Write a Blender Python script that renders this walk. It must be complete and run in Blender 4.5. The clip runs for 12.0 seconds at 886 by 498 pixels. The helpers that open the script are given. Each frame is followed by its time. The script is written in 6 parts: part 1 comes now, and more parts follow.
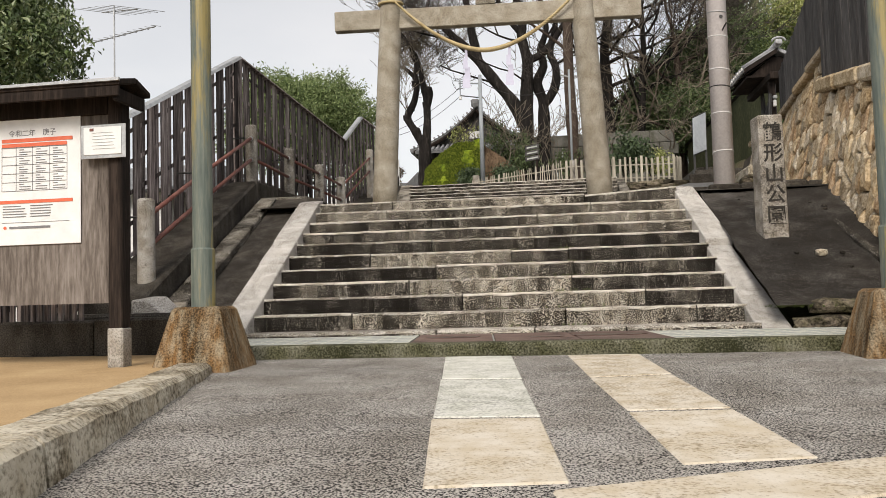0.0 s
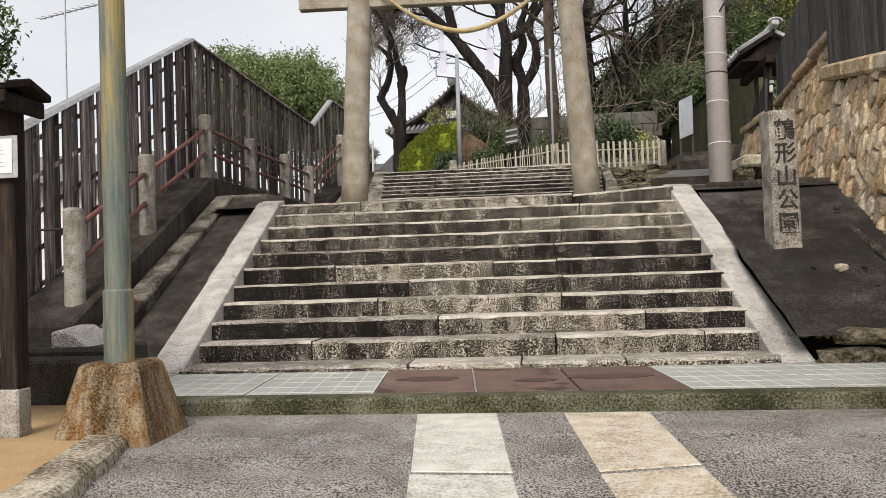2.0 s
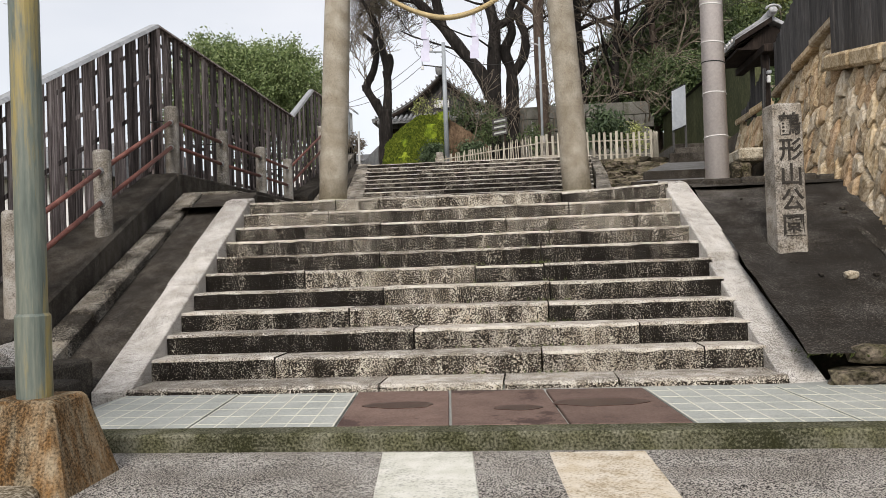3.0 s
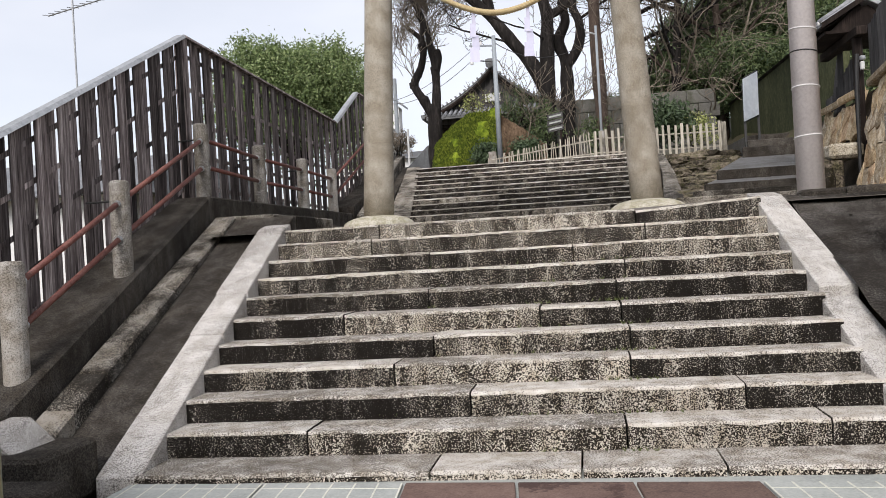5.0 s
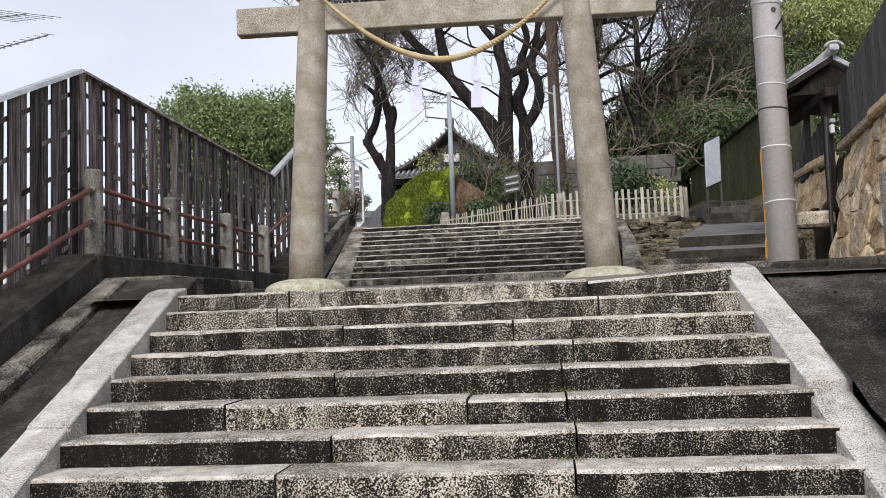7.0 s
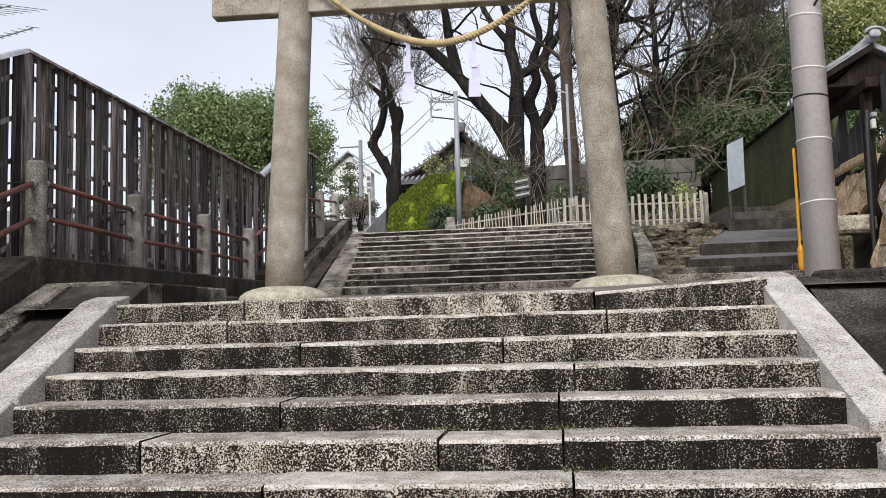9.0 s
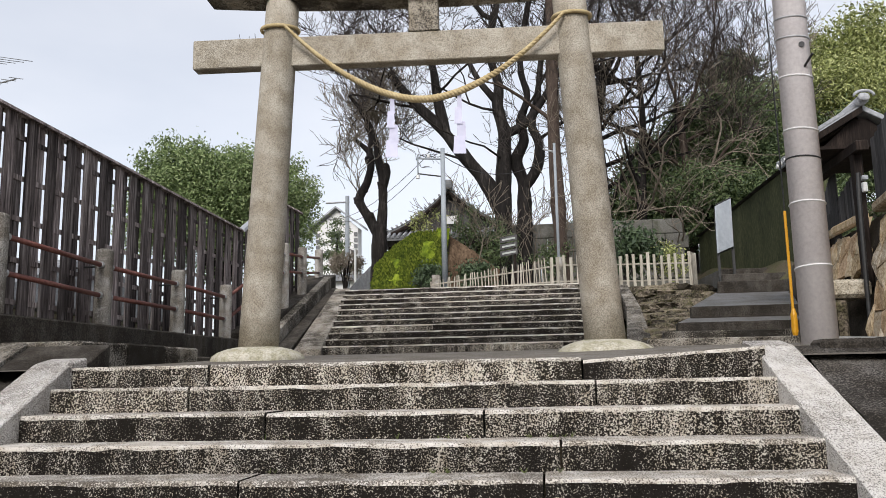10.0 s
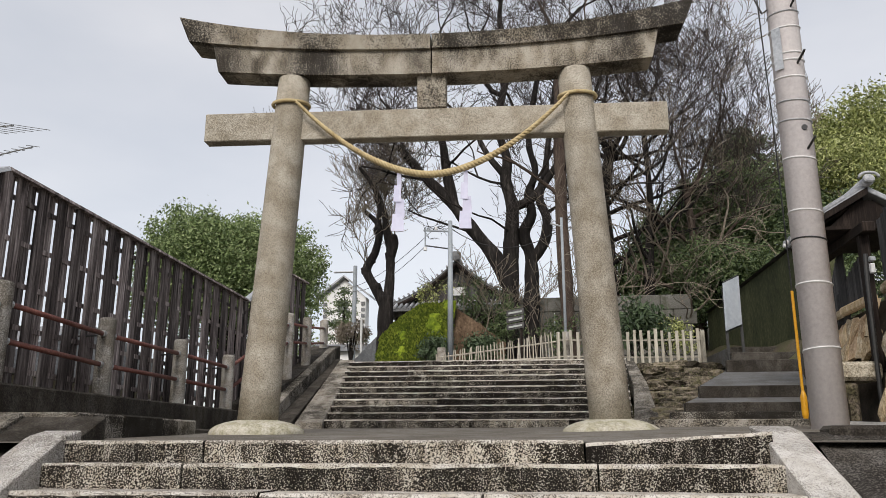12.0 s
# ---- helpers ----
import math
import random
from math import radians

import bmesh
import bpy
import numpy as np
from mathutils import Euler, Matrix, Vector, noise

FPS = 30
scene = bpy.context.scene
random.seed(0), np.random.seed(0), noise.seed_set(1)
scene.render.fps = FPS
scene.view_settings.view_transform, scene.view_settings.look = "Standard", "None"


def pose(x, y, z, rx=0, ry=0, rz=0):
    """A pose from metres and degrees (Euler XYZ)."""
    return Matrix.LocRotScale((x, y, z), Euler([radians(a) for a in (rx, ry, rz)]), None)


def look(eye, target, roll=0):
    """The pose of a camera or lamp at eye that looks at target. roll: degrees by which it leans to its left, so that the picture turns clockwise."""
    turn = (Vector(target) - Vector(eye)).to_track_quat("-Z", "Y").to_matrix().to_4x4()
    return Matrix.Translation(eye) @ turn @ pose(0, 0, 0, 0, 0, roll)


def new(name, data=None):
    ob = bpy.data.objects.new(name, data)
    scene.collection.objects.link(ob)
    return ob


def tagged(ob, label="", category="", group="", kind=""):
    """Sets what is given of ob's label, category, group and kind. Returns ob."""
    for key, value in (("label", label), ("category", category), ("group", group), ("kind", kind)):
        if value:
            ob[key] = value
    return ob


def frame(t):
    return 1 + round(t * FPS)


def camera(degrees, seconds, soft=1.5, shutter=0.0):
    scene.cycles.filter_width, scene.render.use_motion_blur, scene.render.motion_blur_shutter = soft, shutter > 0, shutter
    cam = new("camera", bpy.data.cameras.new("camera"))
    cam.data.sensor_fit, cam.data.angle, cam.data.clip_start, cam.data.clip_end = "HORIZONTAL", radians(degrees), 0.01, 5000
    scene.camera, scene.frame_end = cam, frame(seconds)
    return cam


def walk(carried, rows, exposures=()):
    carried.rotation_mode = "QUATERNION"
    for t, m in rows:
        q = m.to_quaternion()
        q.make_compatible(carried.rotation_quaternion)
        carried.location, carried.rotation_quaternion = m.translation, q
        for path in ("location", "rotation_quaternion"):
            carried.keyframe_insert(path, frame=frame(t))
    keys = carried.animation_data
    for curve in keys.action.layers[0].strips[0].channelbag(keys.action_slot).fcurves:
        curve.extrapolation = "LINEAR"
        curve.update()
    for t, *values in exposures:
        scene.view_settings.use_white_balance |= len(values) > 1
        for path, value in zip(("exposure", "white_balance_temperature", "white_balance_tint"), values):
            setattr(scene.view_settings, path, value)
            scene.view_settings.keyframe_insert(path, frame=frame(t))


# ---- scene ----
# ---- camera and its walk ----
cam = camera(58.7, 12.0, soft=0.7)
PATH = [
    (0, (0.419, 1.546, 0.541), (0.12, 3.52, 0.654), -1.6),
    (0.5, (0.354, 1.841, 0.691), (0.05, 3.816, 0.781), -1.4),
    (1, (0.352, 2.14, 0.788), (0.056, 4.116, 0.862), -1.6),
    (1.5, (0.287, 2.379, 0.896), (0.016, 4.36, 0.957), -1.7),
    (2, (0.308, 2.667, 1.03), (0.064, 4.651, 1.079), -1.9),
    (2.5, (0.371, 3.027, 1.128), (0.157, 5.016, 1.165), -1.9),
    (4.5, (0.261, 4.259, 1.536), (-0.06, 6.233, 1.521), -2.9),
    (5, (0.211, 4.554, 1.69), (-0.146, 6.522, 1.691), -3.3),
    (5.5, (0.245, 4.911, 1.717), (-0.113, 6.878, 1.753), -3.3),
    (6, (0.258, 5.288, 1.76), (-0.086, 7.255, 1.867), -2.5),
    (6.5, (0.235, 5.63, 1.801), (-0.039, 7.606, 1.945), -2.5),
    (7, (0.397, 5.976, 1.793), (0.139, 7.953, 1.944), -2.2),
    (9, (0.54, 7.212, 1.831), (0.242, 9.182, 2.005), -1.7),
    (9.5, (0.524, 7.471, 1.865), (0.262, 9.44, 2.102), -1.6),
    (10, (0.551, 7.581, 1.917), (0.29, 9.538, 2.232), -1.1),
    (10.5, (0.566, 7.618, 1.938), (0.298, 9.563, 2.322), -0.3),
    (11, (0.582, 7.605, 1.956), (0.311, 9.538, 2.392), -0.1),
    (11.5, (0.596, 7.597, 1.968), (0.322, 9.521, 2.441), 0.0),
    (12, (0.601, 7.605, 1.973), (0.325, 9.525, 2.463), -0.0),
]
EXPOSURES = [(0.0, -0.05, 7150, 12), (2.5, 0.02, 6950, 12), (4.5, 0.06, 6600, 14), (5.5, 0.07, 6520, 14), (7.0, 0.07, 6420, 14), (9.5, 0.07, 6450, 13), (10.5, -0.01, 6560, 12), (12.0, -0.14, 6700, 12)]
walk(cam, [(t, look(eye, target, roll)) for t, eye, target, roll in PATH], EXPOSURES)

# ---- world and sun: a bright overcast winter day ----
SKY, CLOUD, SUN = 0.05, 0.75, 3.1
world = bpy.data.worlds.new("overcast_sky")
scene.world = world
world.use_nodes = True
wn, wl = world.node_tree.nodes, world.node_tree.links
wn.clear()
w_out = wn.new("ShaderNodeOutputWorld")
w_bg = wn.new("ShaderNodeBackground")
w_bg2 = wn.new("ShaderNodeBackground")
w_add = wn.new("ShaderNodeAddShader")
w_sky = wn.new("ShaderNodeTexSky")
w_sky.sky_type = "NISHITA"
w_sky.sun_disc = False
w_sky.sun_elevation, w_sky.sun_rotation = radians(38), radians(186)
w_bg.inputs[1].default_value = SKY
wl.new(w_sky.outputs[0], w_bg.inputs[0])
w_tc = wn.new("ShaderNodeTexCoord")
w_map = wn.new("ShaderNodeMapping")
w_map.inputs["Scale"].default_value = (1, 1, 2.5)
w_noise = wn.new("ShaderNodeTexNoise")
w_noise.inputs["Scale"].default_value, w_noise.inputs["Detail"].default_value = 1.6, 5
w_ramp = wn.new("ShaderNodeValToRGB")
w_ramp.color_ramp.elements[0].position, w_ramp.color_ramp.elements[1].position = 0.35, 0.68
w_ramp.color_ramp.elements[0].color = (0.70, 0.735, 0.78, 1)
w_ramp.color_ramp.elements[1].color = (0.97, 0.975, 0.98, 1)
wl.new(w_tc.outputs["Generated"], w_map.inputs[0])
wl.new(w_map.outputs[0], w_noise.inputs["Vector"])
wl.new(w_noise.outputs["Fac"], w_ramp.inputs[0])
wl.new(w_ramp.outputs[0], w_bg2.inputs[0])
w_bg2.inputs[1].default_value = CLOUD
wl.new(w_bg.outputs[0], w_add.inputs[0])
wl.new(w_bg2.outputs[0], w_add.inputs[1])
wl.new(w_add.outputs[0], w_out.inputs[0])
sun_data = bpy.data.lights.new("sun", "SUN")
sun_data.energy, sun_data.angle, sun_data.color = SUN, radians(25), (1.0, 0.97, 0.92)
sun = new("sun", sun_data)
sun.matrix_world = look((-2, -20, 16), (0, 0, 0))

# ---- materials ----


def material(name, dark, mid, light, grain=60.0, patch=1.5, mixing=0.5, rough=0.85, bump=0.3, metal=0.0, spread=(0.35, 0.65), random_value=0.0, stretch=(1, 1, 1), spots=None, spot_scale=3.0, spot_range=(0.55, 0.7), fleck=0.0):
    """Colour from a fine grain and large patches; spots: a second colour in blotches of their own shape; random_value: brightness spread from object to object."""
    m = bpy.data.materials.new(name)
    m.use_nodes = True
    n, l = m.node_tree.nodes, m.node_tree.links
    b = n["Principled BSDF"]
    b.inputs["Roughness"].default_value, b.inputs["Metallic"].default_value = rough, metal
    b.inputs["Specular IOR Level"].default_value = 0.2 if rough > 0.75 else 0.5
    tc = n.new("ShaderNodeTexCoord")
    mp = n.new("ShaderNodeMapping")
    mp.inputs["Scale"].default_value = stretch
    l.new(tc.outputs["Object"], mp.inputs[0])
    fine, large = n.new("ShaderNodeTexNoise"), n.new("ShaderNodeTexNoise")
    for tex, sc, det in ((fine, grain, 4), (large, patch, 6)):
        tex.inputs["Scale"].default_value, tex.inputs["Detail"].default_value = sc, det
        tex.inputs["Roughness"].default_value = 0.65
        l.new(mp.outputs[0], tex.inputs["Vector"])
    mix = n.new("ShaderNodeMix")
    mix.data_type = "FLOAT"
    mix.inputs[0].default_value = mixing
    l.new(fine.outputs["Fac"], mix.inputs[2])
    l.new(large.outputs["Fac"], mix.inputs[3])
    ramp = n.new("ShaderNodeValToRGB")
    e = ramp.color_ramp.elements
    e[0].position, e[1].position = spread
    e[0].color, e[1].color = (*dark, 1), (*light, 1)
    k = e.new((spread[0] + spread[1]) / 2)
    k.color = (*mid, 1)
    l.new(mix.outputs[0], ramp.inputs[0])
    colour = ramp.outputs[0]
    if spots:
        sp = n.new("ShaderNodeTexNoise")
        sp.inputs["Scale"].default_value, sp.inputs["Detail"].default_value = spot_scale, 8
        sp.inputs["Roughness"].default_value = 0.72
        l.new(mp.outputs[0], sp.inputs["Vector"])
        sr = n.new("ShaderNodeMapRange")
        sr.inputs[1].default_value, sr.inputs[2].default_value = spot_range
        l.new(sp.outputs["Fac"], sr.inputs[0])
        mc = n.new("ShaderNodeMix")
        mc.data_type = "RGBA"
        l.new(sr.outputs[0], mc.inputs[0])
        l.new(colour, mc.inputs[6])
        mc.inputs[7].default_value = (*spots, 1)
        colour = mc.outputs[2]
    if random_value:
        info, rr, hv = n.new("ShaderNodeObjectInfo"), n.new("ShaderNodeMapRange"), n.new("ShaderNodeHueSaturation")
        rr.inputs[3].default_value, rr.inputs[4].default_value = 1 - random_value, 1 + random_value
        l.new(info.outputs["Random"], rr.inputs[0])
        l.new(rr.outputs[0], hv.inputs["Value"])
        l.new(colour, hv.inputs["Color"])
        colour = hv.outputs[0]
    l.new(colour, b.inputs["Base Color"])
    bp = n.new("ShaderNodeBump")
    bp.inputs["Strength"].default_value, bp.inputs["Distance"].default_value = bump, 0.02
    l.new(mix.outputs[0], bp.inputs["Height"])
    l.new(bp.outputs[0], b.inputs["Normal"])
    return m


def fleck_material(name, dark, pale, size=55.0, patch=1.8, sway=1.3, level=0.5, soft=0.05, rough=0.85, bump=0.5, random_value=0.25, third=None, streak=1.0, hues=None):
    """Rough granite: pale flecks on a blackened ground, thicker or thinner by patches and from stone to stone."""
    m = bpy.data.materials.new(name)
    m.use_nodes = True
    n, l = m.node_tree.nodes, m.node_tree.links
    b = n["Principled BSDF"]
    b.inputs["Roughness"].default_value, b.inputs["Specular IOR Level"].default_value = rough, 0.15
    tc, info = n.new("ShaderNodeTexCoord"), n.new("ShaderNodeObjectInfo")
    fine, large, tint = n.new("ShaderNodeTexNoise"), n.new("ShaderNodeTexNoise"), n.new("ShaderNodeTexNoise")
    for tex, sc, det, ro in ((fine, size, 3, 0.6), (large, patch, 5, 0.6), (tint, patch * 4, 3, 0.5)):
        tex.inputs["Scale"].default_value, tex.inputs["Detail"].default_value, tex.inputs["Roughness"].default_value = sc, det, ro
        l.new(tc.outputs["Object"], tex.inputs["Vector"])
    if streak != 1.0:
        run = n.new("ShaderNodeMapping")
        run.inputs["Scale"].default_value = (1, 1, streak)
        l.new(tc.outputs["Object"], run.inputs["Vector"])
        l.new(run.outputs[0], large.inputs["Vector"])
        l.new(run.outputs[0], tint.inputs["Vector"])
    shift = n.new("ShaderNodeMath")
    shift.operation = "MULTIPLY_ADD"
    shift.inputs[1].default_value, shift.inputs[2].default_value = sway, -0.5 * sway
    l.new(large.outputs["Fac"], shift.inputs[0])
    add = n.new("ShaderNodeMath")
    l.new(fine.outputs["Fac"], add.inputs[0])
    l.new(shift.outputs[0], add.inputs[1])
    rr = n.new("ShaderNodeMapRange")
    rr.inputs[3].default_value, rr.inputs[4].default_value = -random_value * 0.35, random_value * 0.35
    l.new(info.outputs["Random"], rr.inputs[0])
    add2 = n.new("ShaderNodeMath")
    l.new(add.outputs[0], add2.inputs[0])
    l.new(rr.outputs[0], add2.inputs[1])
    ramp = n.new("ShaderNodeValToRGB")
    e = ramp.color_ramp.elements
    e[0].position, e[1].position = level - soft, level + soft
    e[0].color, e[1].color = (*dark, 1), (*pale, 1)
    l.new(add2.outputs[0], ramp.inputs[0])
    mc = n.new("ShaderNodeMix")
    mc.data_type, mc.blend_type = "RGBA", "MULTIPLY"
    mc.inputs[0].default_value = 1.0
    tr = n.new("ShaderNodeValToRGB")
    tr.color_ramp.elements[0].position, tr.color_ramp.elements[1].position = 0.35, 0.65
    tr.color_ramp.elements[0].color, tr.color_ramp.elements[1].color = (*(third or (0.72, 0.68, 0.62)), 1), (1, 1, 1, 1)
    l.new(tint.outputs["Fac"], tr.inputs[0])
    l.new(ramp.outputs[0], mc.inputs[6])
    l.new(tr.outputs[0], mc.inputs[7])
    colour = mc.outputs[2]
    if hues:
        hr, hm = n.new("ShaderNodeValToRGB"), n.new("ShaderNodeMix")
        hm.data_type, hm.blend_type = "RGBA", "MULTIPLY"
        hm.inputs[0].default_value = 1.0
        hr.color_ramp.interpolation = "CONSTANT"
        hr.color_ramp.elements[0].color = (*hues[0], 1)
        hr.color_ramp.elements[1].position, hr.color_ramp.elements[1].color = 1.0 / len(hues), (*hues[1], 1)
        for i, c in enumerate(hues[2:]):
            hr.color_ramp.elements.new((i + 2) / len(hues)).color = (*c, 1)
        spin = n.new("ShaderNodeMath")
        spin.operation = "MULTIPLY"
        spin.inputs[1].default_value = 17.3
        wrap = n.new("ShaderNodeMath")
        wrap.operation = "FRACT"
        l.new(info.outputs["Random"], spin.inputs[0])
        l.new(spin.outputs[0], wrap.inputs[0])
        l.new(wrap.outputs[0], hr.inputs[0])
        l.new(colour, hm.inputs[6])
        l.new(hr.outputs[0], hm.inputs[7])
        colour = hm.outputs[2]
    l.new(colour, b.inputs["Base Color"])
    bp = n.new("ShaderNodeBump")
    bp.inputs["Strength"].default_value, bp.inputs["Distance"].default_value = bump, 0.015
    l.new(fine.outputs["Fac"], bp.inputs["Height"])
    l.new(bp.outputs[0], b.inputs["Normal"])
    return m


def island_material(name, stops, rough=0.6, sheen=0.0):
    """Colour varied piece by piece within one mesh (leaves, twigs)."""
    m = bpy.data.materials.new(name)
    m.use_nodes = True
    n, l = m.node_tree.nodes, m.node_tree.links
    b = n["Principled BSDF"]
    b.inputs["Roughness"].default_value = rough
    g, ramp = n.new("ShaderNodeNewGeometry"), n.new("ShaderNodeValToRGB")
    e = ramp.color_ramp.elements
    e[0].color, e[1].color = (*stops[0], 1), (*stops[-1], 1)
    for i, c in enumerate(stops[1:-1]):
        e.new((i + 1) / (len(stops) - 1)).color = (*c, 1)
    l.new(g.outputs["Random Per Island"], ramp.inputs[0])
    l.new(ramp.outputs[0], b.inputs["Base Color"])
    return m


M_ROAD = fleck_material("exposed_aggregate", (0.018, 0.017, 0.016), (0.58, 0.55, 0.51), size=110, patch=0.6, sway=0.14, level=0.49, soft=0.05, random_value=0.0, bump=1.0, third=(0.78, 0.76, 0.73))
M_SLAB = fleck_material("cream_paving_stone", (0.33, 0.28, 0.21), (0.64, 0.585, 0.50), size=60, patch=2.0, sway=0.6, level=0.41, soft=0.11, random_value=0.2, bump=0.3, third=(0.84, 0.79, 0.70))
M_SLABPALE = fleck_material("grey_white_paving_stone", (0.34, 0.34, 0.31), (0.66, 0.65, 0.60), size=60, patch=2.0, sway=0.6, level=0.40, soft=0.12, random_value=0.2, bump=0.3, third=(0.85, 0.86, 0.82))
M_KERB = fleck_material("kerb_stone", (0.12, 0.098, 0.065), (0.60, 0.55, 0.45), size=42, patch=2.0, sway=0.8, level=0.43, soft=0.16, random_value=0.2, bump=0.7)
M_MOSSY = fleck_material("mossy_concrete", (0.030, 0.031, 0.017), (0.20, 0.195, 0.145), size=60, patch=1.6, sway=0.7, level=0.56, soft=0.16, random_value=0.0, bump=0.6, third=(0.76, 0.77, 0.60))
M_SAND = material("sandy_earth", (0.30, 0.20, 0.10), (0.44, 0.30, 0.16), (0.54, 0.39, 0.22), grain=90, patch=1.2, bump=0.5, rough=0.95)
# Treads and nosing: worn stone, made paler to stand in for sky light.
M_TREAD = fleck_material("lit_worn_granite", (0.12, 0.108, 0.094), (0.62, 0.59, 0.545), size=88, patch=1.8, sway=0.4, level=0.47, soft=0.07, random_value=0.15, bump=0.3)
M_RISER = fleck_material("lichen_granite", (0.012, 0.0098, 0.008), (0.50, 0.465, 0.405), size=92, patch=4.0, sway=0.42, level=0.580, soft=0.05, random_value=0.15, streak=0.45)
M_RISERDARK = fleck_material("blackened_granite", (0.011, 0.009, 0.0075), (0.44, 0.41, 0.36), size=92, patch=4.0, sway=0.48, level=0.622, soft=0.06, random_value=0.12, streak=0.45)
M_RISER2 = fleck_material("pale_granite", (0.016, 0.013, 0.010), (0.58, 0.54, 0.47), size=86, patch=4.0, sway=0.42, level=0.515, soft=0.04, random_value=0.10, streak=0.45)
M_STRING = fleck_material("white_granite", (0.135, 0.125, 0.115), (0.66, 0.64, 0.61), size=105, patch=1.8, sway=0.28, level=0.475, soft=0.065, random_value=0.1, bump=0.5, third=(0.84, 0.82, 0.79))
M_BASESTONE = fleck_material("gate_base_stone", (0.26, 0.24, 0.19), (0.56, 0.53, 0.45), size=45, patch=2.2, sway=0.5, level=0.44, soft=0.20, random_value=0.1, bump=0.4, third=(0.74, 0.74, 0.62))
M_DARKC = fleck_material("blackened_concrete", (0.030, 0.027, 0.024), (0.135, 0.122, 0.105), size=70, patch=1.6, sway=0.8, level=0.60, soft=0.20, random_value=0.12, bump=0.6, streak=0.5)
M_EDGING = fleck_material("edging_stone", (0.030, 0.027, 0.023), (0.37, 0.345, 0.305), size=75, patch=1.6, sway=0.8, level=0.56, soft=0.10, random_value=0.25, bump=0.6)
M_DIRT = fleck_material("dark_wet_earth", (0.026, 0.0235, 0.021), (0.21, 0.195, 0.178), size=75, patch=0.9, sway=0.6, level=0.62, soft=0.11, random_value=0.0, bump=0.9)
M_LANDING = fleck_material("landing_paving", (0.07, 0.064, 0.056), (0.26, 0.243, 0.217), size=50, patch=0.8, sway=0.35, level=0.50, soft=0.2, random_value=0.1, bump=0.4)
M_PATH = fleck_material("damp_grey_path", (0.095, 0.097, 0.10), (0.25, 0.253, 0.257), size=50, patch=0.8, sway=0.3, level=0.50, soft=0.2, rough=0.5, random_value=0.1, bump=0.3)
M_TORII = fleck_material("torii_granite", (0.205, 0.182, 0.146), (0.475, 0.437, 0.368), size=66, patch=0.9, sway=0.32, level=0.47, soft=0.15, random_value=0.1, bump=0.6, third=(0.74, 0.71, 0.66))
M_TORIITOP = fleck_material("weathered_torii_granite", (0.042, 0.038, 0.034), (0.40, 0.365, 0.305), size=55, patch=1.4, sway=1.0, level=0.53, soft=0.11, random_value=0.2, bump=0.5, streak=0.6)
M_FENCE = material("weathered_boards", (0.030, 0.024, 0.023), (0.165, 0.138, 0.133), (0.45, 0.405, 0.39), grain=40, patch=9, bump=0.5, stretch=(1, 1, 0.05), random_value=0.65, spread=(0.40, 0.64))
M_DARKWOOD = material("dark_stained_wood", (0.006, 0.0042, 0.0036), (0.017, 0.0118, 0.0095), (0.05, 0.036, 0.029), grain=50, patch=5, bump=0.35, stretch=(1, 1, 0.07), random_value=0.2)
M_BLACKWOOD = material("charred_black_boards", (0.028, 0.028, 0.029), (0.070, 0.067, 0.067), (0.14, 0.133, 0.13), grain=45, patch=4, bump=0.3, stretch=(1, 1, 0.07), random_value=0.35)
M_PANEL = material("notice_panel_wood", (0.05, 0.040, 0.034), (0.15, 0.128, 0.113), (0.27, 0.24, 0.22), grain=40, patch=3, bump=0.3, stretch=(1, 1, 0.12), spots=(0.34, 0.31, 0.28), spot_scale=14, spot_range=(0.66, 0.76))
M_PAPER = material("paper", (0.70, 0.71, 0.72), (0.76, 0.77, 0.78), (0.82, 0.83, 0.84), grain=8, patch=2, bump=0.05, rough=0.5)
M_RED = material("red_print", (0.62, 0.12, 0.06), (0.68, 0.14, 0.07), (0.72, 0.18, 0.10), grain=20, patch=4, bump=0.0, rough=0.6)
M_INK = material("grey_ink", (0.12, 0.12, 0.13), (0.17, 0.17, 0.18), (0.22, 0.22, 0.23), grain=30, patch=4, bump=0.0, rough=0.7)
M_POST = fleck_material("concrete_posts", (0.15, 0.14, 0.125), (0.44, 0.42, 0.39), size=75, patch=1.6, sway=0.6, level=0.47, soft=0.14, random_value=0.25, bump=0.4)
M_RUST = material("red_brown_pipe", (0.075, 0.022, 0.016), (0.16, 0.055, 0.042), (0.25, 0.12, 0.095), grain=40, patch=3, rough=0.55, bump=0.2)
M_STEEL = material("galvanised_steel", (0.30, 0.31, 0.32), (0.45, 0.46, 0.47), (0.58, 0.59, 0.60), grain=30, patch=4, rough=0.45, metal=0.7, bump=0.1)
M_GREENPOLE = material("flaking_green_paint", (0.050, 0.068, 0.060), (0.105, 0.130, 0.115), (0.19, 0.205, 0.165), grain=30, patch=4, rough=0.55, bump=0.25, stretch=(1, 1, 0.10), spots=(0.27, 0.22, 0.085), spot_scale=6, spot_range=(0.50, 0.60))
M_LAMP = material("dull_grey_pole_paint", (0.20, 0.225, 0.25), (0.27, 0.30, 0.325), (0.36, 0.385, 0.41), grain=30, patch=2, rough=0.6, bump=0.1)
M_BASE = fleck_material("rust_stained_concrete", (0.050, 0.042, 0.028), (0.33, 0.265, 0.18), size=75, patch=5, sway=1.0, level=0.53, soft=0.20, random_value=0.1, bump=0.6, third=(0.85, 0.58, 0.34), streak=0.16)
M_UTIL = material("utility_pole_concrete", (0.56, 0.52, 0.52), (0.66, 0.62, 0.62), (0.75, 0.71, 0.70), grain=25, patch=1.2, bump=0.12)
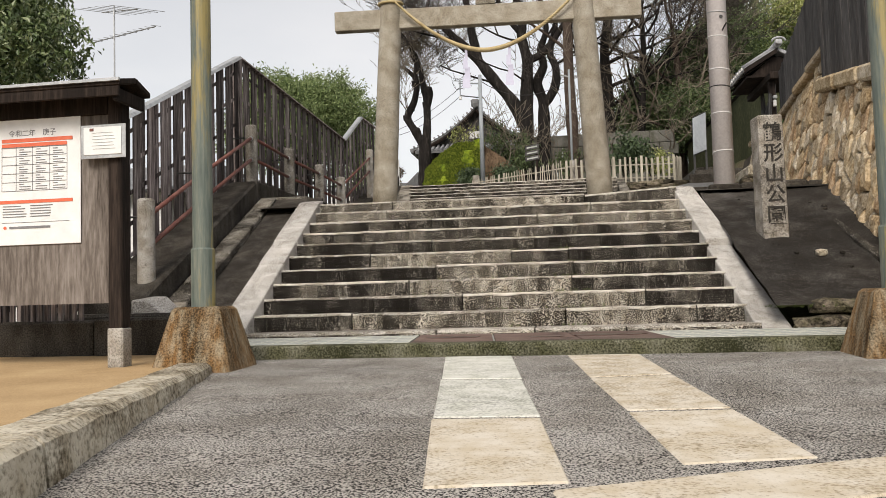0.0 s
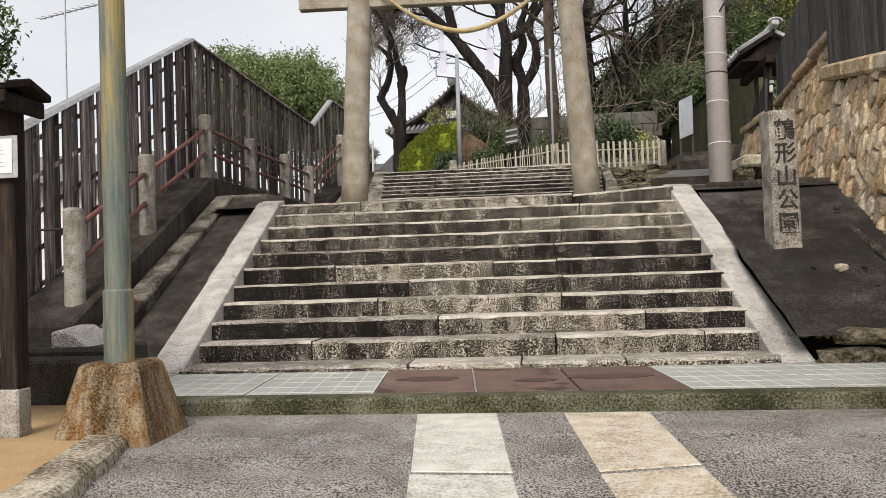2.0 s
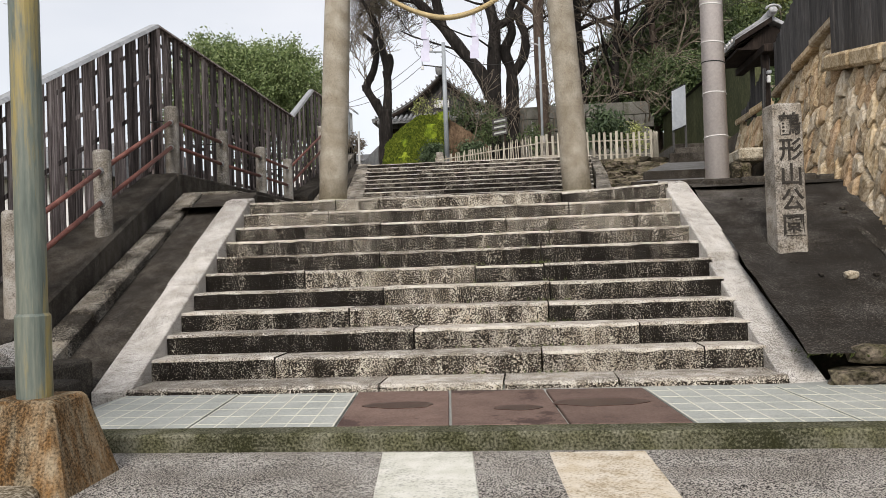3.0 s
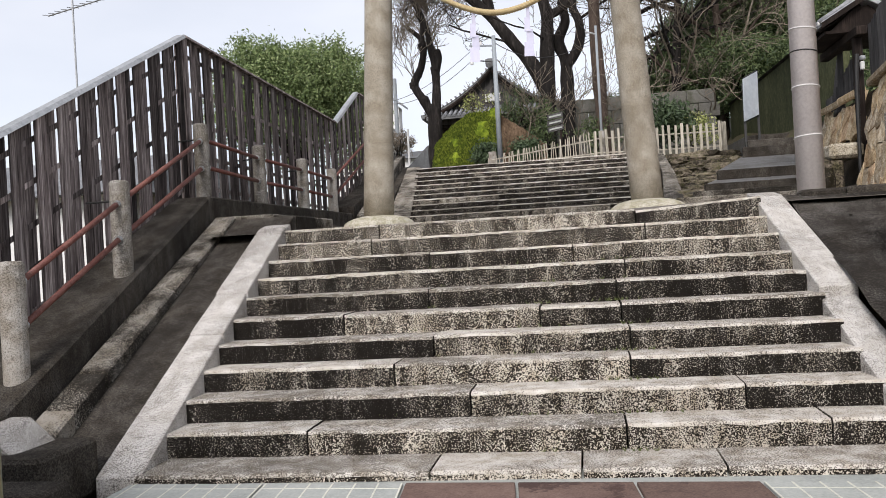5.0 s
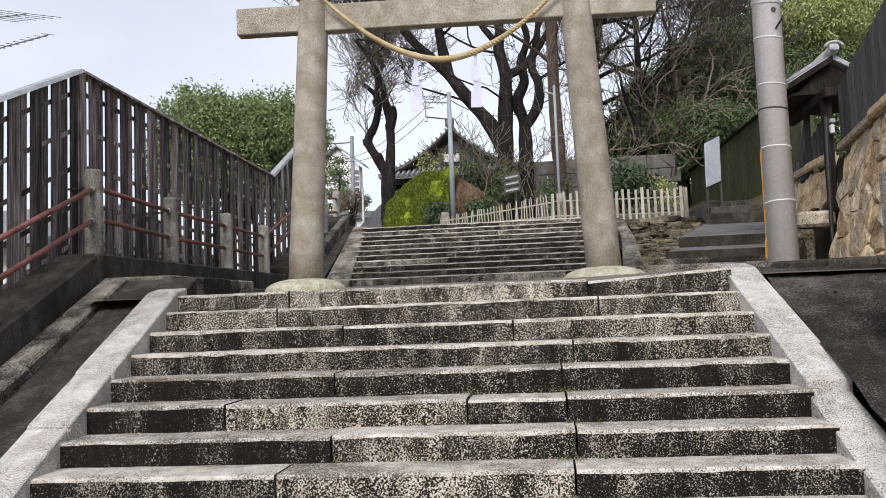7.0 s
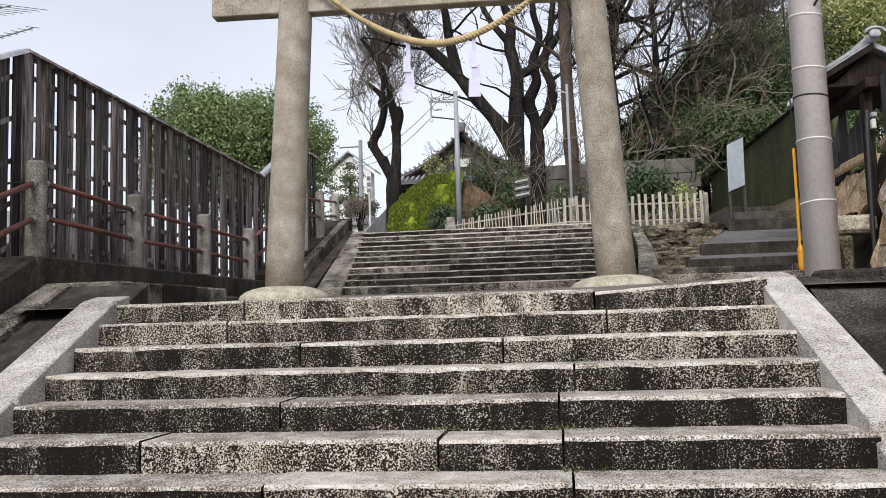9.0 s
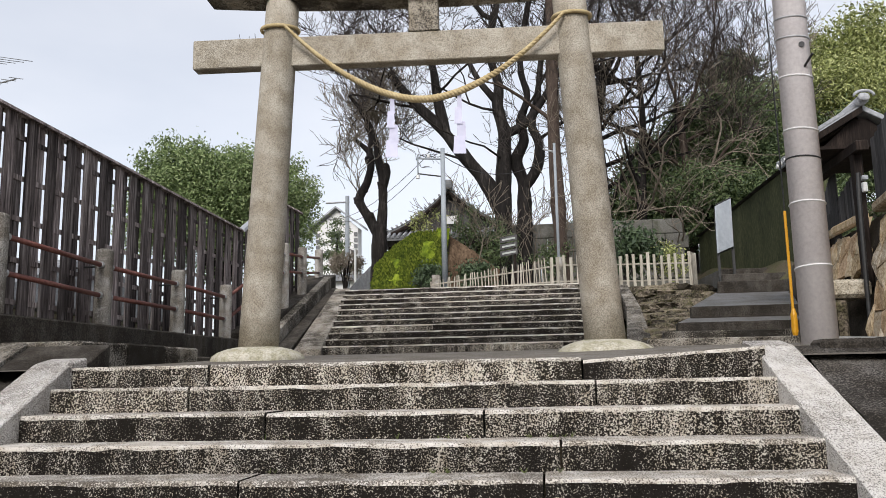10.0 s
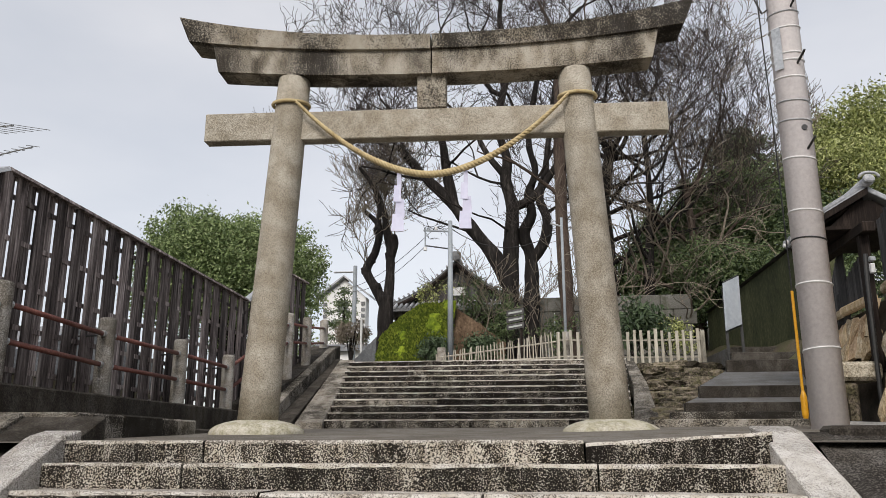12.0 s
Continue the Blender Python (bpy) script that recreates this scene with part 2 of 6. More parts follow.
M_WIRE = material("white_wire", (0.55, 0.55, 0.54), (0.62, 0.62, 0.61), (0.70, 0.70, 0.69), grain=20, patch=3, rough=0.4, bump=0.0)
M_BLACK = material("black_iron", (0.012, 0.012, 0.012), (0.022, 0.022, 0.022), (0.04, 0.04, 0.04), grain=30, patch=3, rough=0.5, bump=0.1)
M_YELLOW = material("yellow_plastic", (0.60, 0.27, 0.01), (0.70, 0.34, 0.015), (0.76, 0.40, 0.03), grain=20, patch=3, rough=0.4, bump=0.05)
M_ROPE = material("straw_rope", (0.30, 0.22, 0.11), (0.48, 0.38, 0.21), (0.62, 0.52, 0.32), grain=90, patch=6, bump=0.5)
M_SHIDE = material("white_folded_paper", (0.52, 0.52, 0.66), (0.58, 0.58, 0.72), (0.64, 0.64, 0.78), grain=10, patch=2, bump=0.05, rough=0.7)
M_ROCKWALL = fleck_material("ochre_wall_stone", (0.30, 0.245, 0.175), (0.72, 0.655, 0.55), size=30, patch=2.6, sway=0.7, level=0.45, soft=0.20, random_value=0.3, bump=0.9, third=(0.76, 0.69, 0.59), hues=((1.0, 0.95, 0.86), (0.97, 0.86, 0.70), (0.84, 0.71, 0.57), (0.98, 0.97, 0.95), (0.92, 0.77, 0.64), (0.70, 0.67, 0.62), (1.0, 0.92, 0.78)))
M_MORTAR = material("shadowed_mortar", (0.03, 0.025, 0.02), (0.07, 0.058, 0.045), (0.13, 0.11, 0.085), grain=40, patch=3, bump=0.5)
M_ROCK = fleck_material("terrace_rocks", (0.032, 0.026, 0.020), (0.27, 0.225, 0.175), size=26, patch=2.2, sway=0.8, level=0.55, soft=0.20, random_value=0.5, bump=0.9, third=(0.55, 0.60, 0.42))
M_MARKER = fleck_material("marker_granite", (0.11, 0.10, 0.088), (0.46, 0.43, 0.39), size=70, patch=1.6, sway=0.8, level=0.47, soft=0.14, random_value=0.0, bump=0.35)
M_CARVED = material("carved_letters", (0.02, 0.018, 0.016), (0.04, 0.036, 0.032), (0.07, 0.064, 0.058), grain=60, patch=5, bump=0.1)
M_TILE = material("grey_roof_tile", (0.07, 0.075, 0.08), (0.14, 0.145, 0.15), (0.25, 0.255, 0.26), grain=20, patch=3, rough=0.6, bump=0.2, random_value=0.2)
M_GATETILE = material("pale_grey_roof_tile", (0.18, 0.19, 0.205), (0.30, 0.31, 0.33), (0.46, 0.47, 0.49), grain=20, patch=3, rough=0.55, bump=0.2, random_value=0.2)
M_PLASTER = material("white_plaster", (0.62, 0.62, 0.62), (0.72, 0.72, 0.71), (0.80, 0.80, 0.79), grain=20, patch=0.8, bump=0.1)
M_PICKET = material("bleached_bamboo", (0.22, 0.20, 0.16), (0.38, 0.35, 0.29), (0.52, 0.49, 0.42), grain=40, patch=5, bump=0.2, stretch=(1, 1, 0.1), random_value=0.25)
M_WALLFAR = material("mossy_block_wall", (0.06, 0.058, 0.05), (0.14, 0.135, 0.12), (0.24, 0.235, 0.215), grain=30, patch=1.2, bump=0.3, spots=(0.06, 0.065, 0.035), spot_scale=2, spot_range=(0.5, 0.7))
M_GREENWALL = material("algae_stained_wall", (0.022, 0.026, 0.013), (0.05, 0.056, 0.026), (0.105, 0.11, 0.055), grain=20, patch=1, bump=0.2, stretch=(1, 1, 0.4))
M_BOARDFACE = material("faded_map_panel", (0.36, 0.40, 0.45), (0.46, 0.50, 0.55), (0.55, 0.59, 0.63), grain=6, patch=2, bump=0.02, rough=0.4)
M_GROUND = material("leaf_litter_ground", (0.03, 0.024, 0.016), (0.075, 0.06, 0.04), (0.14, 0.115, 0.08), grain=30, patch=0.6, bump=0.6, spots=(0.05, 0.065, 0.02), spot_scale=0.8, spot_range=(0.48, 0.66))
M_PLATE = material("brown_steel_plate", (0.07, 0.038, 0.030), (0.14, 0.088, 0.070), (0.20, 0.135, 0.11), grain=60, patch=3, rough=0.7, bump=0.3, random_value=0.12, spots=(0.055, 0.028, 0.022), spot_scale=1.6, spot_range=(0.56, 0.60))
M_DRAIN = material("grey_grate", (0.26, 0.28, 0.265), (0.37, 0.39, 0.37), (0.46, 0.475, 0.45), grain=40, patch=2, rough=0.5, bump=0.2)
M_BAR = material("pale_grate_bar", (0.50, 0.50, 0.42), (0.62, 0.62, 0.54), (0.72, 0.71, 0.62), grain=40, patch=1, rough=0.45, bump=0.1)
M_BARK = material("dark_bark", (0.006, 0.0052, 0.0048), (0.021, 0.018, 0.0165), (0.085, 0.075, 0.068), grain=14, patch=3, bump=1.0, stretch=(1, 1, 0.22), spread=(0.36, 0.70))
M_BARKBROWN = material("brown_bark", (0.03, 0.021, 0.016), (0.075, 0.055, 0.044), (0.14, 0.11, 0.09), grain=30, patch=4, bump=0.7, stretch=(1, 1, 0.2))
M_WET = material("wet_stain", (0.035, 0.017, 0.013), (0.055, 0.028, 0.021), (0.08, 0.042, 0.032), grain=30, patch=4, rough=0.35, bump=0.1)
M_RIDGE = material("pale_ridge_tile", (0.26, 0.27, 0.29), (0.40, 0.41, 0.43), (0.52, 0.53, 0.55), grain=20, patch=5, rough=0.6, bump=0.2)
M_TWIG = material("bare_twigs", (0.03, 0.025, 0.023), (0.06, 0.05, 0.046), (0.11, 0.095, 0.086), grain=10, patch=1, bump=0.0)
M_TWIGPALE = material("pale_brushwood", (0.10, 0.08, 0.06), (0.19, 0.16, 0.125), (0.29, 0.25, 0.20), grain=10, patch=1, bump=0.0)
M_LEAF = island_material("evergreen_leaves", [(0.055, 0.088, 0.026), (0.12, 0.175, 0.055), (0.185, 0.25, 0.09), (0.29, 0.35, 0.165)])
M_LEAFDARK = island_material("dark_evergreen_leaves", [(0.024, 0.042, 0.014), (0.052, 0.085, 0.028), (0.09, 0.13, 0.045), (0.16, 0.20, 0.085)])
M_LEAFOLIVE = island_material("olive_leaves", [(0.10, 0.125, 0.03), (0.20, 0.23, 0.06), (0.31, 0.34, 0.11), (0.46, 0.48, 0.22)])
M_LEAFLIGHT = island_material("glossy_near_leaves", [(0.045, 0.075, 0.024), (0.09, 0.135, 0.045), (0.15, 0.20, 0.08), (0.24, 0.28, 0.15)], rough=0.4)
M_MOSS = material("bright_moss", (0.05, 0.078, 0.007), (0.14, 0.19, 0.014), (0.29, 0.34, 0.035), grain=11, patch=1.8, bump=1.0, rough=0.95, spots=(0.028, 0.038, 0.010), spot_scale=3, spot_range=(0.56, 0.74))
M_BROWNBANK = material("brown_root_bank", (0.035, 0.022, 0.013), (0.095, 0.062, 0.038), (0.18, 0.125, 0.082), grain=16, patch=2, bump=0.9, rough=0.95, stretch=(1, 1, 0.35))
M_SHRUBLEAF = island_material("shrub_leaves", [(0.018, 0.035, 0.014), (0.035, 0.06, 0.024), (0.06, 0.095, 0.04), (0.10, 0.14, 0.07)])
M_GRASS = island_material("weeds", [(0.05, 0.075, 0.015), (0.085, 0.115, 0.025), (0.13, 0.15, 0.05)])

# ---- builders ----


def link(name, bm, mats, parent=None, label="", smooth=False):
    me = bpy.data.meshes.new(name)
    bmesh.ops.recalc_face_normals(bm, faces=bm.faces)
    bm.to_mesh(me)
    bm.free()
    for m in mats if isinstance(mats, (list, tuple)) else (mats,):
        me.materials.append(m)
    if smooth:
        me.polygons.foreach_set("use_smooth", [True] * len(me.polygons))
    ob = new(name, me)
    ob.parent = parent
    if label:
        ob["label"] = label
    return ob


def part(name, bm, mats, parent, label="", smooth=False):
    return link(name, bm, mats, parent, label, smooth)


def raw(name, verts, faces, mats, parent=None, label="", smooth=False):
    me = bpy.data.meshes.new(name)
    me.from_pydata(verts, [], faces)
    me.update()
    for m in mats if isinstance(mats, (list, tuple)) else (mats,):
        me.materials.append(m)
    if smooth:
        me.polygons.foreach_set("use_smooth", [True] * len(me.polygons))
    ob = new(name, me)
    ob.parent = parent
    if label:
        ob["label"] = label
    return ob


def empty(name, label, category, group="", kind="", at=(0, 0, 0)):
    ob = new(name)
    ob.empty_display_size = 0.1
    return tagged(ob, label, category, group, kind)


def hexa(bm, corners, bevel=0.0):
    """A block from eight corners: four below, four above, each counter-clockwise."""
    vs = [bm.verts.new(c) for c in corners]
    fs = [bm.faces.new([vs[i] for i in f]) for f in ((3, 2, 1, 0), (4, 5, 6, 7), (0, 1, 5, 4), (1, 2, 6, 5), (2, 3, 7, 6), (3, 0, 4, 7))]
    if bevel:
        es = list({e for f in fs for e in f.edges})
        bmesh.ops.bevel(bm, geom=es, offset=bevel, segments=1, affect="EDGES")
    return bm


def box(x0, x1, y0, y1, z0, z1, bevel=0.0, bm=None):
    bm = bm or bmesh.new()
    return hexa(bm, [(x0, y0, z0), (x1, y0, z0), (x1, y1, z0), (x0, y1, z0), (x0, y0, z1), (x1, y0, z1), (x1, y1, z1), (x0, y1, z1)], bevel)


def tube(points, radii, sides=10, bm=None, caps=True):
    bm = bm or bmesh.new()
    pts = [Vector(p) for p in points]
    if not isinstance(radii, (list, tuple)):
        radii = [radii] * len(pts)
    rings = []
    for i, p in enumerate(pts):
        d = (pts[min(i + 1, len(pts) - 1)] - pts[max(i - 1, 0)]).normalized()
        side = d.cross(Vector((0, 0, 1)) if abs(d.z) < 0.9 else Vector((0, 1, 0))).normalized()
        up = side.cross(d)
        rings.append([bm.verts.new(p + radii[i] * (math.cos(a) * side + math.sin(a) * up)) for a in [2 * math.pi * k / sides for k in range(sides)]])
    for a, b in zip(rings, rings[1:]):
        for k in range(sides):
            bm.faces.new((a[k], a[(k + 1) % sides], b[(k + 1) % sides], b[k]))
    if caps:
        bm.faces.new(rings[0][::-1])
        bm.faces.new(rings[-1])
    return bm


def lathe(profile, centre, sides=24, bm=None):
    """A turned body: (radius, height) from bottom to top."""
    x, y, z = centre
    return tube([(x, y, z + h) for r, h in profile], [max(r, 0.001) for r, h in profile], sides, bm)


def strip_prism(bm, outline, x0, x1):
    """An outline in y and z, drawn out from x0 to x1."""
    a = [bm.verts.new((x0, y, z)) for y, z in outline]
    b = [bm.verts.new((x1, y, z)) for y, z in outline]
    bm.faces.new(a)
    bm.faces.new(b[::-1])
    for i in range(len(a)):
        j = (i + 1) % len(a)
        bm.faces.new((a[i], b[i], b[j], a[j]))
    return bm


def lumpy(centre, size, seed, rough=0.22, sub=2):
    """A rough boulder."""
    bm = bmesh.new()
    bmesh.ops.create_icosphere(bm, subdivisions=sub, radius=1)
    rnd = random.Random(seed)
    off = Vector((rnd.random() * 50, rnd.random() * 50, rnd.random() * 50))
    for v in bm.verts:
        d = 1 + rough * 2 * noise.noise(v.co * 1.4 + off) + rough * 0.7 * noise.noise(v.co * 3.5 + off)
        q = Vector((math.copysign(abs(v.co.x) ** 0.7, v.co.x), math.copysign(abs(v.co.y) ** 0.7, v.co.y), math.copysign(abs(v.co.z) ** 0.7, v.co.z)))
        v.co = Vector(centre) + Vector((q.x * size[0], q.y * size[1], q.z * size[2])) * d
    return bm


def leaves(name, parent, mat, blobs, count, size, seed, droop=0.3, gap=0.55, cluster=26, spread=0.5):
    """A crown of many small leaves, in clusters over the blobs (centre, radii), thinner inside, with gaps."""
    rng = np.random.default_rng(seed)
    centres, scales = [], []
    vol = np.array([b[1][0] * b[1][1] * b[1][2] for b in blobs]) ** 0.8
    n_cl = max(1, count // cluster)
    pick = rng.choice(len(blobs), n_cl, p=vol / vol.sum())
    d = rng.normal(size=(n_cl, 3))
    d /= np.linalg.norm(d, axis=1)[:, None]
    rad = 1 - gap * rng.random(n_cl) ** 2
    bump = 1 + 0.16 * np.sin(d[:, 0] * 7 + seed) * np.cos(d[:, 1] * 6 + d[:, 2] * 5)
    c = np.array([blobs[i][0] for i in pick], float) + d * (rad * bump)[:, None] * np.array([blobs[i][1] for i in pick], float)
    per = np.repeat(c, cluster, axis=0)
    m = len(per)
    pos = per + rng.normal(size=(m, 3)) * spread * size * 3.2
    u = rng.normal(size=(m, 3))
    u[:, 2] -= droop
    u /= np.linalg.norm(u, axis=1)[:, None]
    w = np.cross(u, rng.normal(size=(m, 3)))
    w /= np.linalg.norm(w, axis=1)[:, None] + 1e-9
    ln = size * (0.7 + 0.7 * rng.random(m))[:, None]
    a, b2 = pos - u * ln, pos + u * ln
    mid = pos + np.cross(u, w) * ln * 0.18
    l2, r2 = mid + w * ln * 0.42, mid - w * ln * 0.42
    verts = np.stack([a, l2, b2, r2], axis=1).reshape(-1, 3)
    idx = np.arange(m * 4).reshape(-1, 4)
    return raw(name, verts.tolist(), idx.tolist(), mat, parent)


class Wood:
    """Gathers tapering limbs into one mesh."""

    def __init__(self):
        self.v, self.f = [], []

    def limb(self, pts, radii, sides):
        radii = [max(r, 0.0085) for r in radii]
        base = len(self.v)
        n = len(pts)
        for i in range(n):
            d = (pts[min(i + 1, n - 1)] - pts[max(i - 1, 0)]).normalized()
            s = d.cross(Vector((0.3, 0.9, 0.1))).normalized()
            u = s.cross(d)
            for k in range(sides):
                a = 2 * math.pi * k / sides
                self.v.append(tuple(pts[i] + radii[i] * (math.cos(a) * s + math.sin(a) * u)))
        for i in range(n - 1):
            for k in range(sides):
                j = (k + 1) % sides
                self.f.append((base + i * sides + k, base + i * sides + j, base + (i + 1) * sides + j, base + (i + 1) * sides + k))
        self.f.append(tuple(base + (n - 1) * sides + k for k in range(sides)))


def grow(wood, twigs, start, direction, length, radius, depth, rnd, up=0.12, bend=0.35, fork=(2, 3), shrink=0.72, thin=0.02):
    """A limb with wandering course that forks until it is twig-thin."""
    p, d = Vector(start), Vector(direction).normalized()
    steps = 5 if depth > 1 else 4
    pts, rad = [p.copy()], [radius]
    for i in range(steps):
        d = (d + Vector((rnd.uniform(-bend, bend), rnd.uniform(-bend, bend), rnd.uniform(-bend, bend) * 0.6 + up))).normalized()
        p = p + d * (length / steps)
        pts.append(p.copy())
        rad.append(radius * (1 - 0.42 * (i + 1) / steps))
    target = wood if radius > thin else twigs
    target.limb(pts, rad, 8 if radius > 0.08 else (5 if radius > 0.03 else 3))
    if depth <= 0:
        return
    for k in range(rnd.randint(*fork) + (1 if depth <= 2 else 0)):
        i = rnd.randint(2, steps) if k else steps
        nd = (d + Vector((rnd.uniform(-1, 1), rnd.uniform(-1, 1), rnd.uniform(-0.5, 0.75)))).normalized()
        grow(wood, twigs, pts[i], nd, length * rnd.uniform(shrink - 0.12, shrink + 0.1), rad[i] * rnd.uniform(0.55, 0.85), depth - 1, rnd, up, bend, fork, shrink, thin)

# ---- the ground, one sheet to the horizon ----


def smooth_step(a, b, v):
    t = min(1.0, max(0.0, (v - a) / (b - a)))
    return t * t * (3 - 2 * t)


def road_z(y):
    if y > 3.8:
        return -0.018 * (8.25 - min(y, 8.25))
    return -0.080 - 0.27 * smooth_step(3.9, 1.4, y)


def ground_z(x, y):
    low = road_z(y) - 0.02
    hill = -0.35 + 2.2 * smooth_step(9.8, 14.6, y) + 0.25 * smooth_step(15, 22, y) + 1.55 * smooth_step(22.6, 27.5, y) + 0.9 * smooth_step(28, 34, y) + 2.2 * smooth_step(34, 60, y)
    hill += 3.0 * smooth_step(4, 16, x) * smooth_step(24, 45, y) + 1.0 * smooth_step(4.9, 6.5, x) * smooth_step(11, 14, y)
    left = 1 - smooth_step(-7.5, -5.6, x)
    base = hill * (1 - left) + left * (-0.4 + 3.2 * smooth_step(14, 60, y))
    z = low if y < 8.3 else min(base, low) if y < 9.4 else base
    far = smooth_step(90, 260, math.hypot(x, y - 20))
    return z * (1 - far) - 0.4 * far


axis_x = [-3000, -900, -300, -120, -60, -40, -28, -20, -15, -12, -10, -9] + [-8 + 0.5 * i for i in range(33)] + [9, 10, 12, 15, 20, 28, 40, 60, 120, 300, 900, 3000]
axis_y = [-3000, -900, -300, -100, -40, -20, -12, -8, -5, -3, -1.5] + [-0.5 + 0.4 * i for i in range(90)] + [36.5, 38, 40, 43, 47, 52, 60, 70, 90, 140, 260, 500, 1200, 3000]
gv = [(x, y, ground_z(x, y)) for y in axis_y for x in axis_x]
nx = len(axis_x)
gf = [(j * nx + i, j * nx + i + 1, (j + 1) * nx + i + 1, (j + 1) * nx + i) for j in range(len(axis_y) - 1) for i in range(nx - 1)]
tagged(raw("ground", gv, gf, M_GROUND, smooth=True), "dark leaf-littered earth climbing the hillside", "ground", kind="structure")

# road of exposed aggregate in front of the steps
rv, rf = [], []
rys = [-6, -3, -1, 0.5, 1.4] + [1.8 + 0.35 * i for i in range(6)] + [4.2, 5, 6, 7, 8.3]
for y in rys:
    for x in (-14, -6, -2.2 if y > 7 else -1.0 - 0.24 * max(0, y - 3), 0.5, 2.6, 6, 14):
        rv.append((x, y, road_z(y)))
for j in range(len(rys) - 1):
    for i in range(6):
        rf.append((j * 7 + i, j * 7 + i + 1, j * 7 + 8 + i, j * 7 + 7 + i))
tagged(raw("road", rv, rf, M_ROAD, smooth=True), "grey exposed-aggregate road surface before the steps", "road", kind="structure")

# sandy forecourt under the notice board, behind the rough kerb


def kerb_x(y):
    return -1.33 - 0.284 * (y - 3.97)


sv, sf = [], []
sys_ = [2.0, 3.5, 5.0, 6.3, 7.6, 8.6]
for y in sys_:
    for x in (-14, -8, -5, kerb_x(min(y, 7.7)) - 0.2):
        sv.append((x, y, 0.03 + 0.02 * noise.noise(Vector((x, y, 0)))))
for j in range(len(sys_) - 1):
    for i in range(3):
        sf.append((j * 4 + i, j * 4 + i + 1, j * 4 + 5 + i, j * 4 + 4 + i))
tagged(raw("pavement", sv, sf, M_SAND, smooth=True), "ochre sandy earth of the forecourt under the board", "ground", kind="structure")

# ---- platform of drain gratings at the foot of the steps ----
platform = empty("platform", "low concrete platform with a mossy kerb and gratings", "platform", kind="structure")
part("mossy_kerb", box(-3.2, 3.4, 8.25, 8.47, -0.25, 0.115, 0.018), M_MOSSY, platform, "mossy green-grey concrete kerb")
part("bed", box(-3.2, 3.4, 8.475, 10.2, -0.25, 0.085), M_DRAIN, platform)


def grate(x0, x1, y0=8.485, y1=9.80):
    bm = bmesh.new()
    n = int((x1 - x0) / 0.15)
    for i in range(n + 1):
        x = x0 + 0.012 + i * (x1 - x0 - 0.024) / n
        box(x - 0.006, x + 0.006, y0, y1, 0.08, 0.1085, bm=bm)
    for i in range(5):
        y = y0 + 0.12 + i * 0.27
        box(x0 + 0.01, x1 - 0.01, y - 0.005, y + 0.005, 0.08, 0.1080, bm=bm)
    return bm




def skewed(bm):
    """The covers lie a little askew to the kerb."""
    for v in bm.verts:
        v.co.x -= 0.105 * (v.co.y - 9.05)
    return bm


for x0, x1 in ((-3.05, -2.05), (-2.04, -1.03), (1.305, 2.30), (2.31, 3.25)):
    g = part("grate", skewed(box(x0 + 0.004, x1 - 0.004, 8.485, 9.80, 0.07, 0.106)), M_DRAIN, platform, "grey drain cover with pale bars")
    part("bars", skewed(grate(x0, x1)), M_BAR, g)
for x0, x1 in ((-1.02, -0.26), (-0.25, 0.512), (0.522, 1.295)):
    part("plate", skewed(box(x0 + 0.005, x1 - 0.005, 8.485, 9.80, 0.07, 0.112, 0.006)), M_PLATE, platform, "brown checkered steel cover plate")
for x, y, r, s in ((-0.66, 9.18, 0.27, 0.13), (0.24, 9.03, 0.17, 0.09), (0.83, 9.20, 0.34, 0.14)):
    bm = bmesh.new()
    rim = []
    for i in range(28):
        q = 2 * math.pi * i / 28
        e = 1 + 0.22 * noise.noise(Vector((x + math.cos(q) * 1.4, y + math.sin(q) * 1.4, 3)))
        rim.append(bm.verts.new((x + r * e * math.cos(q), y + s * e * math.sin(q), 0.1165)))
    low = [bm.verts.new((v.co.x, v.co.y, 0.108)) for v in rim]
    bm.faces.new(rim)
    for i in range(28):
        bm.faces.new((rim[i], low[i], low[(i + 1) % 28], rim[(i + 1) % 28]))
    part("wet_patch", bm, M_WET, platform, "dark wet patch on the cover plate")

# ---- lower flight ----


def xl(y):
    return -3.17 - 0.075 * (y - 10.4)


def xr(y):
    return 2.36 - 0.058 * (y - 10.4)


